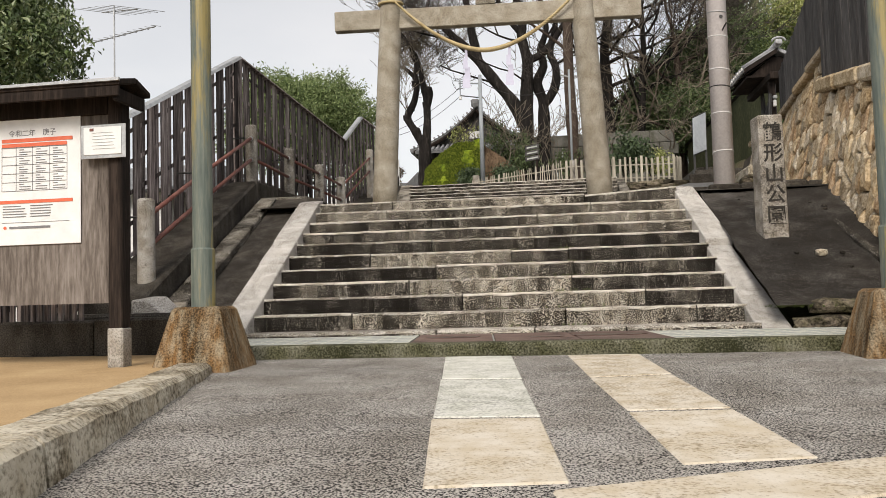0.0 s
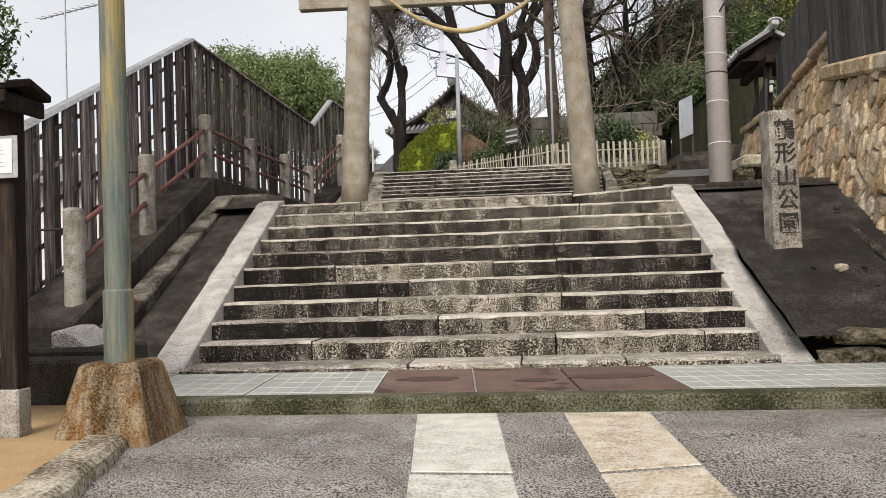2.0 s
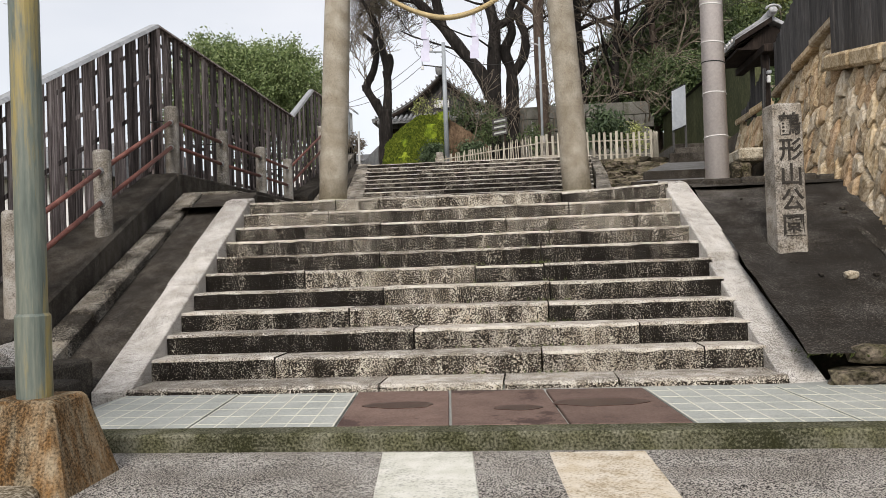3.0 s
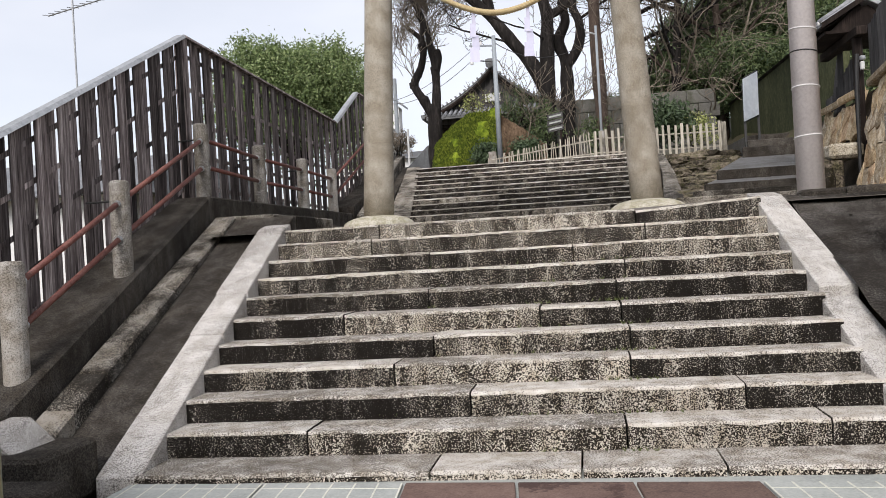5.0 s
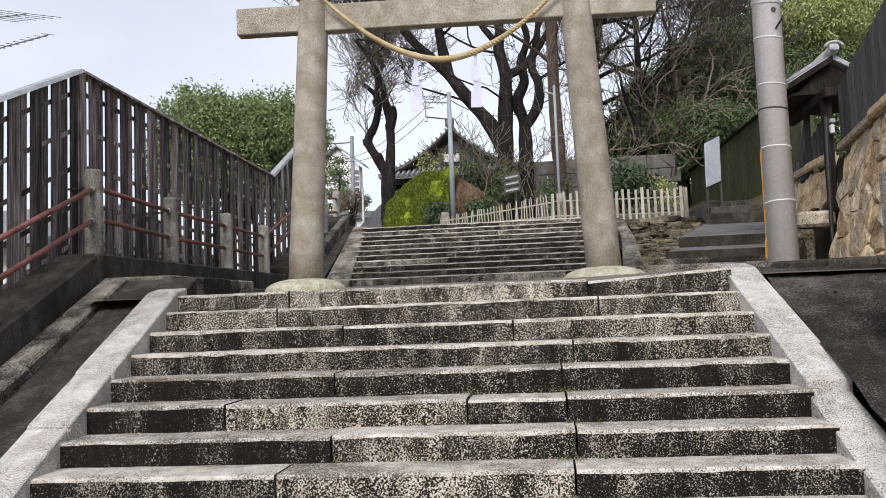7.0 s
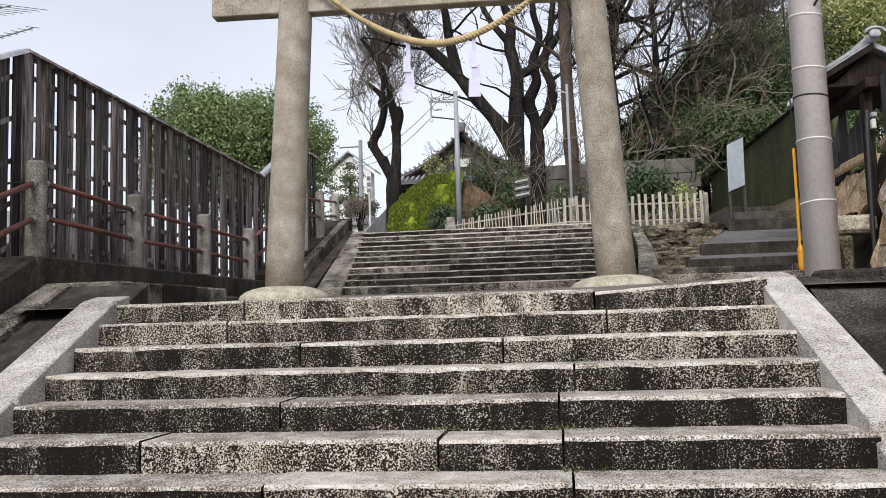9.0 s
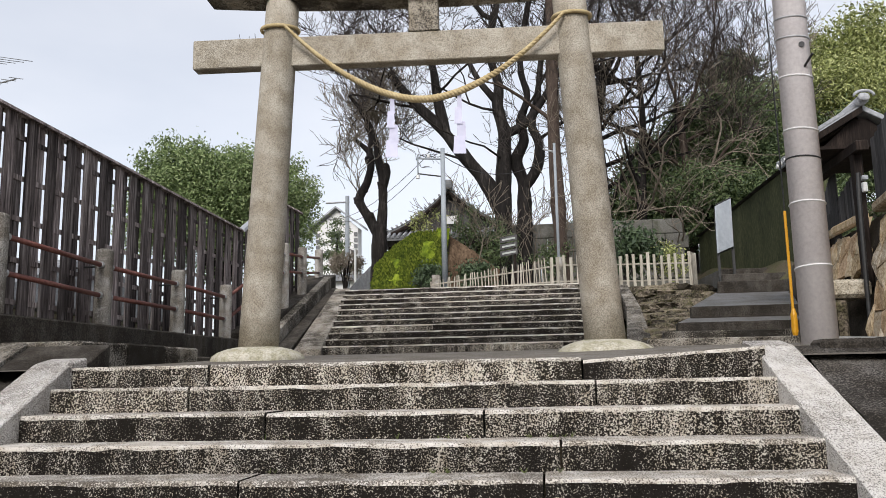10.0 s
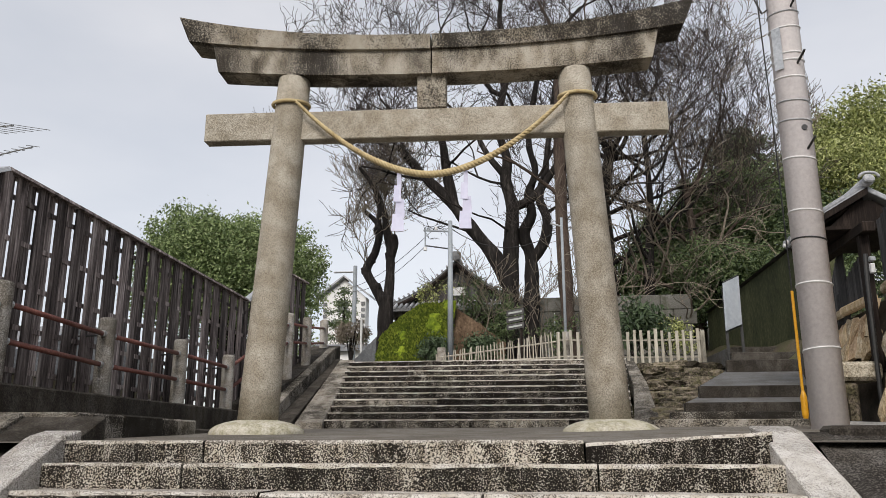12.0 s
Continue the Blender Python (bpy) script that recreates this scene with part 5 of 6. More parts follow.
part("number_plate", hexa(bmesh.new(), [(UX - 0.18, UY - 0.10, 6.2), (UX - 0.10, UY - 0.165, 6.2), (UX - 0.095, UY - 0.16, 6.2), (UX - 0.175, UY - 0.095, 6.2), (UX - 0.18, UY - 0.10, 6.72), (UX - 0.10, UY - 0.165, 6.72), (UX - 0.095, UY - 0.16, 6.72), (UX - 0.175, UY - 0.095, 6.72)]), M_STEEL, up)
part("down_wire", tube([(3.53, 18.0, 9.73), (3.737, 18.5, 6.37), (3.886, 19.0, 4.10)], 0.010, 6), M_BLACK, up)
part("cable", tube([(UX - 0.16, UY, 7.05), (UX - 0.26, UY - 0.1, 6.95), (UX - 0.33, UY - 0.1, 7.15), (UX - 0.30, UY - 0.1, 8.8)], 0.012, 6), M_BLACK, up)
stay = empty("stay_guard", "yellow plastic guard on the pole stay wire", "stay guard")
part("guard", tube([(3.886, 19.0, 4.10), (3.896, 19.05, 2.715)], 0.020, 8), M_YELLOW, stay)
part("boot", lathe([(0.024, 0), (0.044, 0.07), (0.044, 0.31), (0.019, 0.40)], (3.90, 19.05, 2.335), 12), M_YELLOW, stay)
low_pipe = empty("ground_pipe", "grey pipe lying by the pole foot", "pipe")
part("tube", tube([(3.5, 16.7, 2.22), (4.5, 17.0, 2.20)], 0.035, 8), M_STEEL, low_pipe)

# ---- picket fences ----


def picket_fence(p0, p1, h0, h1, pitch, label, width=0.055, seed=0, lean=0.02):
    ob = empty("picket_fence", label, "fence")
    a, b = Vector(p0), Vector(p1)
    n = int((b - a).length / pitch)
    d = (b - a).normalized()
    nrm = Vector((-d.y, d.x, 0)).normalized() * 0.012
    rnd = random.Random(seed)
    for i in range(n + 1):
        t = i / n
        c = a + (b - a) * t
        h = (h0 + (h1 - h0) * t) * rnd.uniform(0.94, 1.04)
        w = d * width / 2 * rnd.uniform(0.8, 1.1)
        w.z = 0
        k = Vector((rnd.uniform(-lean, lean), 0, 0))
        lo = [c - w - nrm, c + w - nrm, c + w + nrm, c - w + nrm]
        part("picket", hexa(bmesh.new(), lo + [q + k + Vector((0, 0, h)) for q in lo]), M_PICKET, ob)
    for f in (0.25, 0.72):
        q0, q1 = a + Vector((0, 0.04, h0 * f)), b + Vector((0, 0.04, h1 * f))
        part("rail", tube([q0, q1], 0.022, 6), M_PICKET, ob)
    return ob


picket_fence((0.65, 28.3, 4.05), (2.2, 28.35, 4.02), 0.90, 0.92, 0.17, "bleached picket fence at the top of the steps", 0.075, 1)
picket_fence((2.25, 28.35, 4.0), (4.2, 28.4, 3.98), 0.93, 0.93, 0.165, "bleached picket fence above the boulders", 0.075, 2)
picket_fence((4.22, 28.4, 3.98), (4.75, 30.6, 4.25), 0.93, 0.93, 0.16, "bleached picket fence turning up the side path", 0.09, 3)
picket_fence((-2.5, 28.0, 4.0), (0.60, 28.25, 4.04), 0.36, 0.86, 0.082, "thin bamboo picket fence along the sloping path", 0.03, 4, 0.05)

# ---- mossy bank, shrubs ----
bank = empty("mossy_bank", "bright green moss-covered bank", "bank", kind="structure")


def bank_left(v):
    """The left outline of the bank: steep below, leaning far over above."""
    return -4.50 + 0.16 * min(v, 0.5) + 2.55 * max(0.0, v - 0.5) ** 1.35


n, mv, mf = 34, [], []
for j in range(n + 1):
    for i in range(n + 1):
        u, v = i / n, j / n
        x0, x1 = bank_left(v), -2.36 + 0.02 * v
        x = x0 + (x1 - x0) * u
        top = 6.12
        z = 4.0 + (top - 4.0) * v
        y = 29.4 + 1.3 * v ** 1.3
        k = 0.20 * noise.noise(Vector((x * 2.0, y * 2, z * 1.6))) + 0.08 * noise.noise(Vector((x * 7, y * 7, z * 7)))
        mv.append((x + k * 0.4, y - k - 0.2 * math.sin(u * math.pi), z + k))
for j in range(n):
    for i in range(n):
        q = j * (n + 1) + i
        mf.append((q, q + 1, q + n + 2, q + n + 1))
raw("moss", mv, mf, M_MOSS, bank, smooth=True)
raw("bank_back", [(-4.6, 29.6, 3.8), (-2.4, 29.5, 3.8), (-2.3, 33, 5.6), (-4.3, 33, 5.0), (-3.45, 30.8, 6.1), (-2.34, 30.8, 6.1)], [(0, 4, 3), (1, 2, 5), (4, 5, 2, 3)], M_GROUND, bank)
ev2, ef2 = [], []
for j in range(15):
    for i in range(13):
        u, v = i / 12, j / 14
        k = 0.16 * noise.noise(Vector((u * 5, v * 6, 4))) + 0.06 * noise.noise(Vector((u * 14, v * 14, 7)))
        ev2.append((-2.37 + 1.5 * u, 29.75 + 1.2 * v - k, 4.0 + (2.1 - 1.1 * u) * v + k * 0.5))
for j in range(14):
    for i in range(12):
        q = j * 13 + i
        ef2.append((q, q + 1, q + 14, q + 13))
raw("root_bank", ev2, ef2, M_BROWNBANK, bank, "bare brown earth and roots", smooth=True)
rng0 = np.random.default_rng(3)
mm = 5200
pu, pv = rng0.random(mm), rng0.random(mm)
px = np.array([bank_left(v) for v in pv]) * (1 - pu) + (-2.36 + 0.02 * pv) * pu
pz = 4.0 + 2.12 * pv
py = 29.4 + 1.3 * pv ** 1.3 - 0.2 * np.sin(pu * math.pi) - 0.06
tuft_v, tuft_f = [], []
for i in range(mm):
    a = rng0.random() * 6.28
    s = 0.03 + 0.05 * rng0.random()
    b = len(tuft_v)
    tuft_v += [(px[i] - s * math.cos(a), py[i], pz[i] - s * 0.3), (px[i] + s * math.cos(a), py[i] - 0.02, pz[i] - s * 0.3), (px[i] + s * 0.4 * math.sin(a), py[i] - 0.07, pz[i] + s)]
    tuft_f.append((b, b + 1, b + 2))
M_MOSSTUFT = island_material("moss_tufts", [(0.05, 0.08, 0.008), (0.13, 0.18, 0.014), (0.30, 0.35, 0.04)], 0.95)
tagged(raw("moss_tufts", tuft_v, tuft_f, M_MOSSTUFT, bank), kind="stuff")


def shrub(x, y, z, r, seed, mat, label, count=2600, size=0.05, name="shrub"):
    ob = empty(name, label, "shrub")
    rnd = random.Random(seed)
    w, t = Wood(), Wood()
    for i in range(5):
        grow(w, t, (x, y, z - 0.1), (rnd.uniform(-1, 1), rnd.uniform(-1, 1), 1.2), r * 0.7, 0.02, 1, rnd)
    raw("stem", w.v + [tuple(v) for v in t.v], w.f + [tuple(i + len(w.v) for i in f) for f in t.f], M_TWIG, ob)
    blobs = [((x + rnd.uniform(-0.3, 0.3) * r, y + rnd.uniform(-0.3, 0.3) * r, z + r * rnd.uniform(0.5, 0.8)), (r * rnd.uniform(0.6, 0.9), r * 0.75, r * rnd.uniform(0.5, 0.75))) for i in range(4)]
    leaves("leaves", ob, mat, blobs, count, size, seed, spread=0.6, gap=0.7)
    return ob


shrub(-2.72, 28.9, 4.25, 0.50, 31, M_SHRUBLEAF, "rounded dark green clipped shrub below the mossy bank")
shrub(-1.42, 29.2, 4.25, 0.55, 32, M_SHRUBLEAF, "rounded dark green shrub by the bamboo fence")
shrub(-3.1, 32.2, 6.0, 0.95, 33, M_LEAFOLIVE, "thin olive undergrowth above the mossy bank", 520)
shrub(-1.7, 31.9, 5.7, 1.0, 38, M_LEAFDARK, "dark leafy undergrowth on the brown bank", 1500)
shrub(-0.9, 31.5, 5.0, 0.9, 34, M_LEAFDARK, "dark undergrowth at the foot of the trees", 1500)
shrub(2.7, 29.8, 4.5, 1.0, 35, M_SHRUBLEAF, "broad-leaved evergreen shrub behind the picket fence", 1500, 0.09)
shrub(3.7, 30.2, 4.5, 0.75, 36, M_LEAFOLIVE, "low yellow-green shrub behind the picket fence", 1200)
shrub(0.9, 31.0, 4.5, 0.9, 37, M_LEAFDARK, "dark scrub behind the picket fence", 1200)

# weeds in cracks
rng = np.random.default_rng(8)
wv2, wf2 = [], []
for i in range(420):
    if i < 200:
        x, y = rng.uniform(2.5, 4.4), 10.0 + rng.uniform(-0.1, 0.5)
        z = 0.3
    elif i < 300:
        x = rng.uniform(2.5, 4.2)
        y = rng.uniform(22, 28)
        z = 2.4 + 0.26 * (y - 22)
    else:
        k = int(rng.integers(2, 10))
        x, y, z = rng.uniform(-2.5, 2.0), 10.42 + RUN * (k - 2) - 0.01, 0.15 + RISE * (k - 2)
        x = [0.55, -0.2, -1.4, 0.5][i % 4] + rng.normal() * 0.12
    for q in range(4):
        a, h = rng.uniform(0, 6.28), rng.uniform(0.015, 0.05)
        b = len(wv2)
        wv2 += [(x - 0.004, y, z), (x + 0.004, y, z), (x + 0.03 * math.cos(a), y - abs(0.03 * math.sin(a)), z + h)]
        wf2.append((b, b + 1, b + 2))
tagged(raw("weeds", wv2, wf2, M_GRASS), "tiny green weeds in the stone joints", "weeds", kind="stuff")

# ---- poles, signs ----
lamp = empty("street_lamp", "slim grey street lamp pole with a bracket", "street lamp")
part("shaft", lathe([(0.085, 0), (0.06, 3.90)], (-2.2, 28.5, 4.2), 14), M_LAMP, lamp, smooth=True)
part("arm", tube([(-2.2, 28.5, 7.8), (-2.95, 28.5, 7.86)], 0.028, 8), M_LAMP, lamp)
part("arm", tube([(-2.9, 28.5, 7.95), (-2.9, 28.5, 7.35)], 0.022, 8), M_LAMP, lamp)
part("brace", tube([(-2.2, 28.5, 7.3), (-2.9, 28.5, 7.42)], 0.02, 8), M_BLACK, lamp)
part("insulator", lathe([(0.05, 0), (0.05, 0.1)], (-2.9, 28.5, 7.28), 10), M_PLASTER, lamp)
part("insulator", lathe([(0.04, 0), (0.04, 0.09)], (-2.6, 28.5, 7.86), 10), M_PLASTER, lamp)
foot = part("foot", box(-2.52, -2.30, 28.2, 28.42, 3.9, 4.55, 0.02), M_POST, lamp, "concrete footing")
wpole = empty("pole", "white painted pole standing at the picket fence", "pole")
part("shaft", lathe([(0.042, 0), (0.036, 4.1)], (0.86, 28.6, 4.0), 12), M_LAMP, wpole, smooth=True)
part("collar", lathe([(0.09, 0), (0.09, 0.95)], (0.86, 28.6, 4.0), 12), M_POST, wpole)
part("arm", tube([(0.86, 28.6, 7.85), (0.55, 28.6, 7.95)], 0.025, 6), M_STEEL, wpole)
fpole = empty("pole", "distant pale utility pole beyond the top of the steps", "pole")
part("shaft", lathe([(0.13, 0), (0.10, 7.2)], (-9.2, 45, 3.6), 10), M_LAMP, fpole)
part("cross_arm", tube([(-10.3, 45, 10.5), (-9.1, 45, 10.5)], 0.05, 6), M_STEEL, fpole)
fpole2 = empty("pole", "thin white post beyond the top of the steps", "pole")
part("shaft", lathe([(0.05, 0), (0.05, 2.4)], (-7.55, 40, 4.9), 8), M_WIRE, fpole2)
wires = empty("overhead_wires", "thin overhead wires crossing behind the gate", "wires")
for i, (a, b) in enumerate((((-2.9, 28.5, 7.4), (-9.8, 45, 9.6)), ((-2.6, 28.5, 7.95), (-10.2, 45, 9.65)), ((-2.2, 28.5, 7.9), (0.7, 28.6, 7.7)))):
    a, b = Vector(a), Vector(b)
    part("wire", tube([a + (b - a) * t + Vector((0, 0, -0.5 * 4 * t * (1 - t))) for t in [q / 10 for q in range(11)]], 0.012, 4), M_BLACK, wires)
sign = empty("signboard", "small dark wooden signboard with pale lettering bars", "signboard")
part("post", box(-0.40, -0.33, 30.0, 30.06, 4.4, 5.5), M_DARKWOOD, sign)
for i in range(3):
    pl = part("plank", hexa(bmesh.new(), [(-0.78, 29.97, 5.62 - 0.2 * i), (-0.28, 29.97, 5.70 - 0.2 * i), (-0.28, 30.0, 5.70 - 0.2 * i), (-0.78, 30.0, 5.62 - 0.2 * i), (-0.78, 29.97, 5.78 - 0.2 * i), (-0.28, 29.97, 5.86 - 0.2 * i), (-0.28, 30.0, 5.86 - 0.2 * i), (-0.78, 30.0, 5.78 - 0.2 * i)]), M_BLACKWOOD, sign)
    part("text_bar", hexa(bmesh.new(), [(-0.72, 29.95, 5.68 - 0.2 * i), (-0.34, 29.95, 5.74 - 0.2 * i), (-0.34, 29.966, 5.74 - 0.2 * i), (-0.72, 29.966, 5.68 - 0.2 * i), (-0.72, 29.95, 5.73 - 0.2 * i), (-0.34, 29.95, 5.79 - 0.2 * i), (-0.34, 29.966, 5.79 - 0.2 * i), (-0.72, 29.966, 5.73 - 0.2 * i)]), M_DRAIN, pl)
panel = empty("map_board", "faded blue-grey map board in a black frame", "information board")
fc = [(4.58, 26.9, 4.66), (5.02, 27.25, 4.86), (5.04, 27.22, 4.86), (4.60, 26.87, 4.66)]
ft = [(4.60, 26.9, 5.80), (5.04, 27.25, 6.04), (5.06, 27.22, 6.04), (4.62, 26.87, 5.80)]
part("frame", hexa(bmesh.new(), [(x + 0.015, y + 0.05, z - 0.03) for x, y, z in fc] + [(x + 0.015, y + 0.05, z + 0.05) for x, y, z in ft], 0.006), M_BLACK, panel)
part("face", hexa(bmesh.new(), fc + ft), M_BOARDFACE, panel)
for x, y in ((4.62, 26.98), (5.04, 27.32)):
    part("leg", box(x - 0.03, x + 0.03, y - 0.03, y + 0.03, 3.6, 5.7), M_BLACK, panel)

# ---- walls behind ----
bw = empty("wall_back", "grey mossy block wall behind the trees", "wall", kind="structure")
rnd = random.Random(7)
for r in range(5):
    x = -1.2 + (0.5 if r % 2 else 0)
    while x < 5.0:
        w = rnd.uniform(0.8, 1.3)
        part("wall_block", box(x, min(x + w, 5.2) - 0.012, 34.0, 34.3, 4.4 + r * 0.5, 4.4 + (r + 1) * 0.5 - 0.012, 0.02), M_WALLFAR, bw)
        x += w
side = empty("wall_side", "tall algae-stained wall along the side path", "wall", kind="structure")
part("wall_body", hexa(bmesh.new(), [(6.3, 24.6, 2.8), (6.6, 24.6, 2.8), (5.9, 34.5, 3.5), (5.6, 34.5, 3.5), (6.3, 24.6, 6.6), (6.6, 24.6, 6.6), (5.9, 34.5, 6.3), (5.6, 34.5, 6.3)], 0.03), M_GREENWALL, side)
part("wall_cap", hexa(bmesh.new(), [(6.2, 24.6, 6.61), (6.7, 24.6, 6.61), (6.0, 34.5, 6.31), (5.5, 34.5, 6.31), (6.4, 24.6, 6.75), (6.5, 24.6, 6.75), (5.8, 34.5, 6.45), (5.7, 34.5, 6.45)]), M_BLACKWOOD, side, "dark capping")
for i in range(14):
    y = 20.7 + i * 0.28
    part("board", box(5.2 + 0.075 * i, 5.22 + 0.075 * i, y, y + 0.27, 3.0, 5.05 - 0.01 * i), M_BLACKWOOD, side)

# ---- temple hall behind the trees ----
temple = empty("temple_hall", "temple hall with a sweeping grey tiled roof", "temple")
tv, tf = [], []
N = 16
for s in (0, 1):
    yy = 45 + 8 * s
    for i in range(N + 1):
        t = i / N
        tv.append((-7.9 + 3.8 * t, yy, 8.75 + 2.25 * (0.30 * t + 0.70 * t ** 2.0)))
    for i in range(1, N + 1):
        t = 1 - i / N
        tv.append((-4.1 + 3.8 * (1 - t), yy, 8.75 + 2.25 * (0.30 * t + 0.70 * t ** 2.0)))
L = 2 * N + 1
for i in range(L - 1):
    tf.append((i, i + 1, L + i + 1, L + i))
troof = raw("roof", tv, tf, M_TILE, temple)
sol = troof.modifiers.new("thickness", "SOLIDIFY")
sol.thickness = 0.22
tg = bmesh.new()
gverts = [tg.verts.new((x * 0.93 - 4.1 * 0.07, 45.3, z - 0.25)) for x, y, z in tv[:L]] + [tg.verts.new((-0.9, 45.3, 8.2)), tg.verts.new((-7.3, 45.3, 8.2))]
tg.faces.new(gverts)
part("gable", tg, M_BLACKWOOD, temple)
part("gable_panel", box(-4.5, -3.7, 45.18, 45.24, 9.2, 9.6), M_PLASTER, temple)
for q in range(-3, 4):
    part("gable_bar", box(-4.1 + q * 0.5 - 0.04, -4.1 + q * 0.5 + 0.04, 45.2, 45.26, 8.6, 10.3 - abs(q) * 0.42), M_BLACKWOOD, temple)
part("ridge", box(-4.25, -3.95, 44.9, 53, 10.85, 11.10, 0.05), M_TILE, temple)
part("ridge_end", lumpy((-4.1, 44.85, 11.1), (0.24, 0.12, 0.26), 5, 0.15), M_TILE, temple)
part("wall", box(-7.0, -1.2, 45.6, 52, 4.5, 8.8), M_DARKWOOD, temple)
part("beam", box(-7.2, -1.0, 45.4, 45.58, 8.0, 8.5), M_DARKWOOD, temple)
for i in range(27):
    x = -7.3 + i * 0.255
    part("eave_tile", tube([(x, 44.34, 8.52), (x, 45.4, 8.97)], 0.075, 6), M_GATETILE, temple)
for x, y, z in tv[1:L - 1]:
    part("verge_tile", tube([(x, 44.90, z + 0.06), (x, 45.3, z + 0.06)], 0.055, 8), M_GATETILE, temple, "pale round verge tile")
part("barge_board", tube([(x, 44.96, z - 0.26) for x, y, z in tv[1:L - 1]], 0.11, 6), M_DARKWOOD, temple)
part("eave_roof", hexa(bmesh.new(), [(-7.5, 44.4, 8.35), (-0.5, 44.4, 8.35), (-0.7, 45.5, 8.8), (-7.3, 45.5, 8.8), (-7.5, 44.4, 8.5), (-0.5, 44.4, 8.5), (-0.7, 45.5, 8.95), (-7.3, 45.5, 8.95)]), M_TILE, temple)

# ---- white storehouse and low walls far to the left ----
store = empty("storehouse", "white plastered storehouse with grey lattice corners", "house")
part("wall", box(-19.0, -15.4, 70, 71.2, 5, 14.2), M_PLASTER, store)
sr = bmesh.new()
hexa(sr, [(-19.5, 69.5, 14.1), (-17.2, 69.5, 15.85), (-17.2, 71.4, 15.85), (-19.5, 71.4, 14.1), (-19.5, 69.5, 14.28), (-17.2, 69.5, 16.0), (-17.2, 71.4, 16.0), (-19.5, 71.4, 14.28)])
hexa(sr, [(-17.19, 69.5, 15.85), (-14.9, 69.5, 14.1), (-14.9, 71.4, 14.1), (-17.19, 71.4, 15.85), (-17.19, 69.5, 16.0), (-14.9, 69.5, 14.28), (-14.9, 71.4, 14.28), (-17.19, 71.4, 16.0)])
part("roof", sr, M_GATETILE, store)
bm = bmesh.new()
v = [bm.verts.new(p) for p in ((-19.0, 69.98, 14.2), (-15.4, 69.98, 14.2), (-17.2, 69.98, 15.7))]
bm.faces.new(v)
part("gable", bm, M_PLASTER, store)
for x in (-18.95, -15.75):
    for i in range(9):
        part("corner_tile", box(x, x + 0.3, 69.9, 69.97, 9.5 + 0.5 * i, 9.8 + 0.5 * i), M_TILE, store)
for i in range(9):
    part("band_tile", box(-18.6 + 0.33 * i, -18.4 + 0.33 * i, 69.9, 69.97, 12.1, 12.3), M_TILE, store)
part("window", box(-17.7, -16.9, 69.9, 69.97, 13.0, 13.9), M_TILE, store)
for i in range(8):
    part("band_tile", box(-18.5 + 0.38 * i, -18.3 + 0.38 * i, 69.9, 69.97, 10.1, 10.3), M_TILE, store)
store.location = (0.6, 0, -0.15)
garden = empty("wall_garden", "white plastered garden wall with a tiled top far off", "wall", kind="structure")
part("wall_body", box(-13.5, -6.5, 48, 48.3, 4.0, 6.9), M_PLASTER, garden)
part("wall_cap", hexa(bmesh.new(), [(-13.6, 47.7, 6.9), (-6.4, 47.7, 6.9), (-6.4, 48.6, 6.9), (-13.6, 48.6, 6.9), (-13.6, 48.1, 7.3), (-6.4, 48.1, 7.3), (-6.4, 48.2, 7.3), (-13.6, 48.2, 7.3)]), M_TILE, garden)
lane = empty("wall_lane", "dark slate side wall of the lane", "wall", kind="structure")
part("wall_body", hexa(bmesh.new(), [(-7.6, 36, 3.8), (-5.4, 33.5, 3.8), (-5.3, 33.6, 3.8), (-7.5, 36.1, 3.8), (-7.6, 36, 4.3), (-5.4, 33.5, 5.6), (-5.3, 33.6, 5.6), (-7.5, 36.1, 4.3)]), M_TILE, lane)

# rooftop aerial far left
ant = empty("tv_antenna", "rooftop television aerial on a thin mast", "antenna")
part("mast", tube([(-13.2, 24, 3.0), (-13.2, 24, 9.85)], 0.03, 6), M_STEEL, ant)
for z, tilt, ln, cnt, el in ((9.7, -0.12, 0.9, 6, 0.75), (8.85, 0.10, 1.5, 12, 0.14)):
    bp0, bp1 = Vector((-13.2 - ln * 0.6, 24.2, z - tilt * ln * 0.4)), Vector((-13.2 + ln, 23.8, z + tilt * ln))
    part("boom", tube([bp0, bp1], 0.02, 5), M_STEEL, ant)
    for i in range(cnt):
        c = bp0 + (bp1 - bp0) * (i / (cnt - 1))
        part("element", tube([c - Vector((el * 0.9, el * 0.6, -0.02)), c + Vector((el * 0.9, el * 0.6, 0.02))], 0.010, 4), M_STEEL, ant)
house = empty("house", "neighbouring house with a dark tiled roof behind the fence", "house")
part("wall", box(-16, -9.5, 20, 28, -0.5, 3.3), M_PLASTER, house)
part("roof", hexa(bmesh.new(), [(-16.6, 19.4, 3.3), (-9.0, 19.4, 3.3), (-9.0, 28.6, 3.3), (-16.6, 28.6, 3.3), (-16.0, 23.6, 4.6), (-9.6, 23.6, 4.6), (-9.6, 24.4, 4.6), (-16.0, 24.4, 4.6)]), M_TILE, house)

# ---- trees ----


def wood_parts(ob, w, t, bark, twig):
    raw("trunk", w.v, w.f, bark, ob, smooth=True)
    if t.f:
        tagged(raw("fine_branchwork", t.v, t.f, twig, ob), kind="stuff")


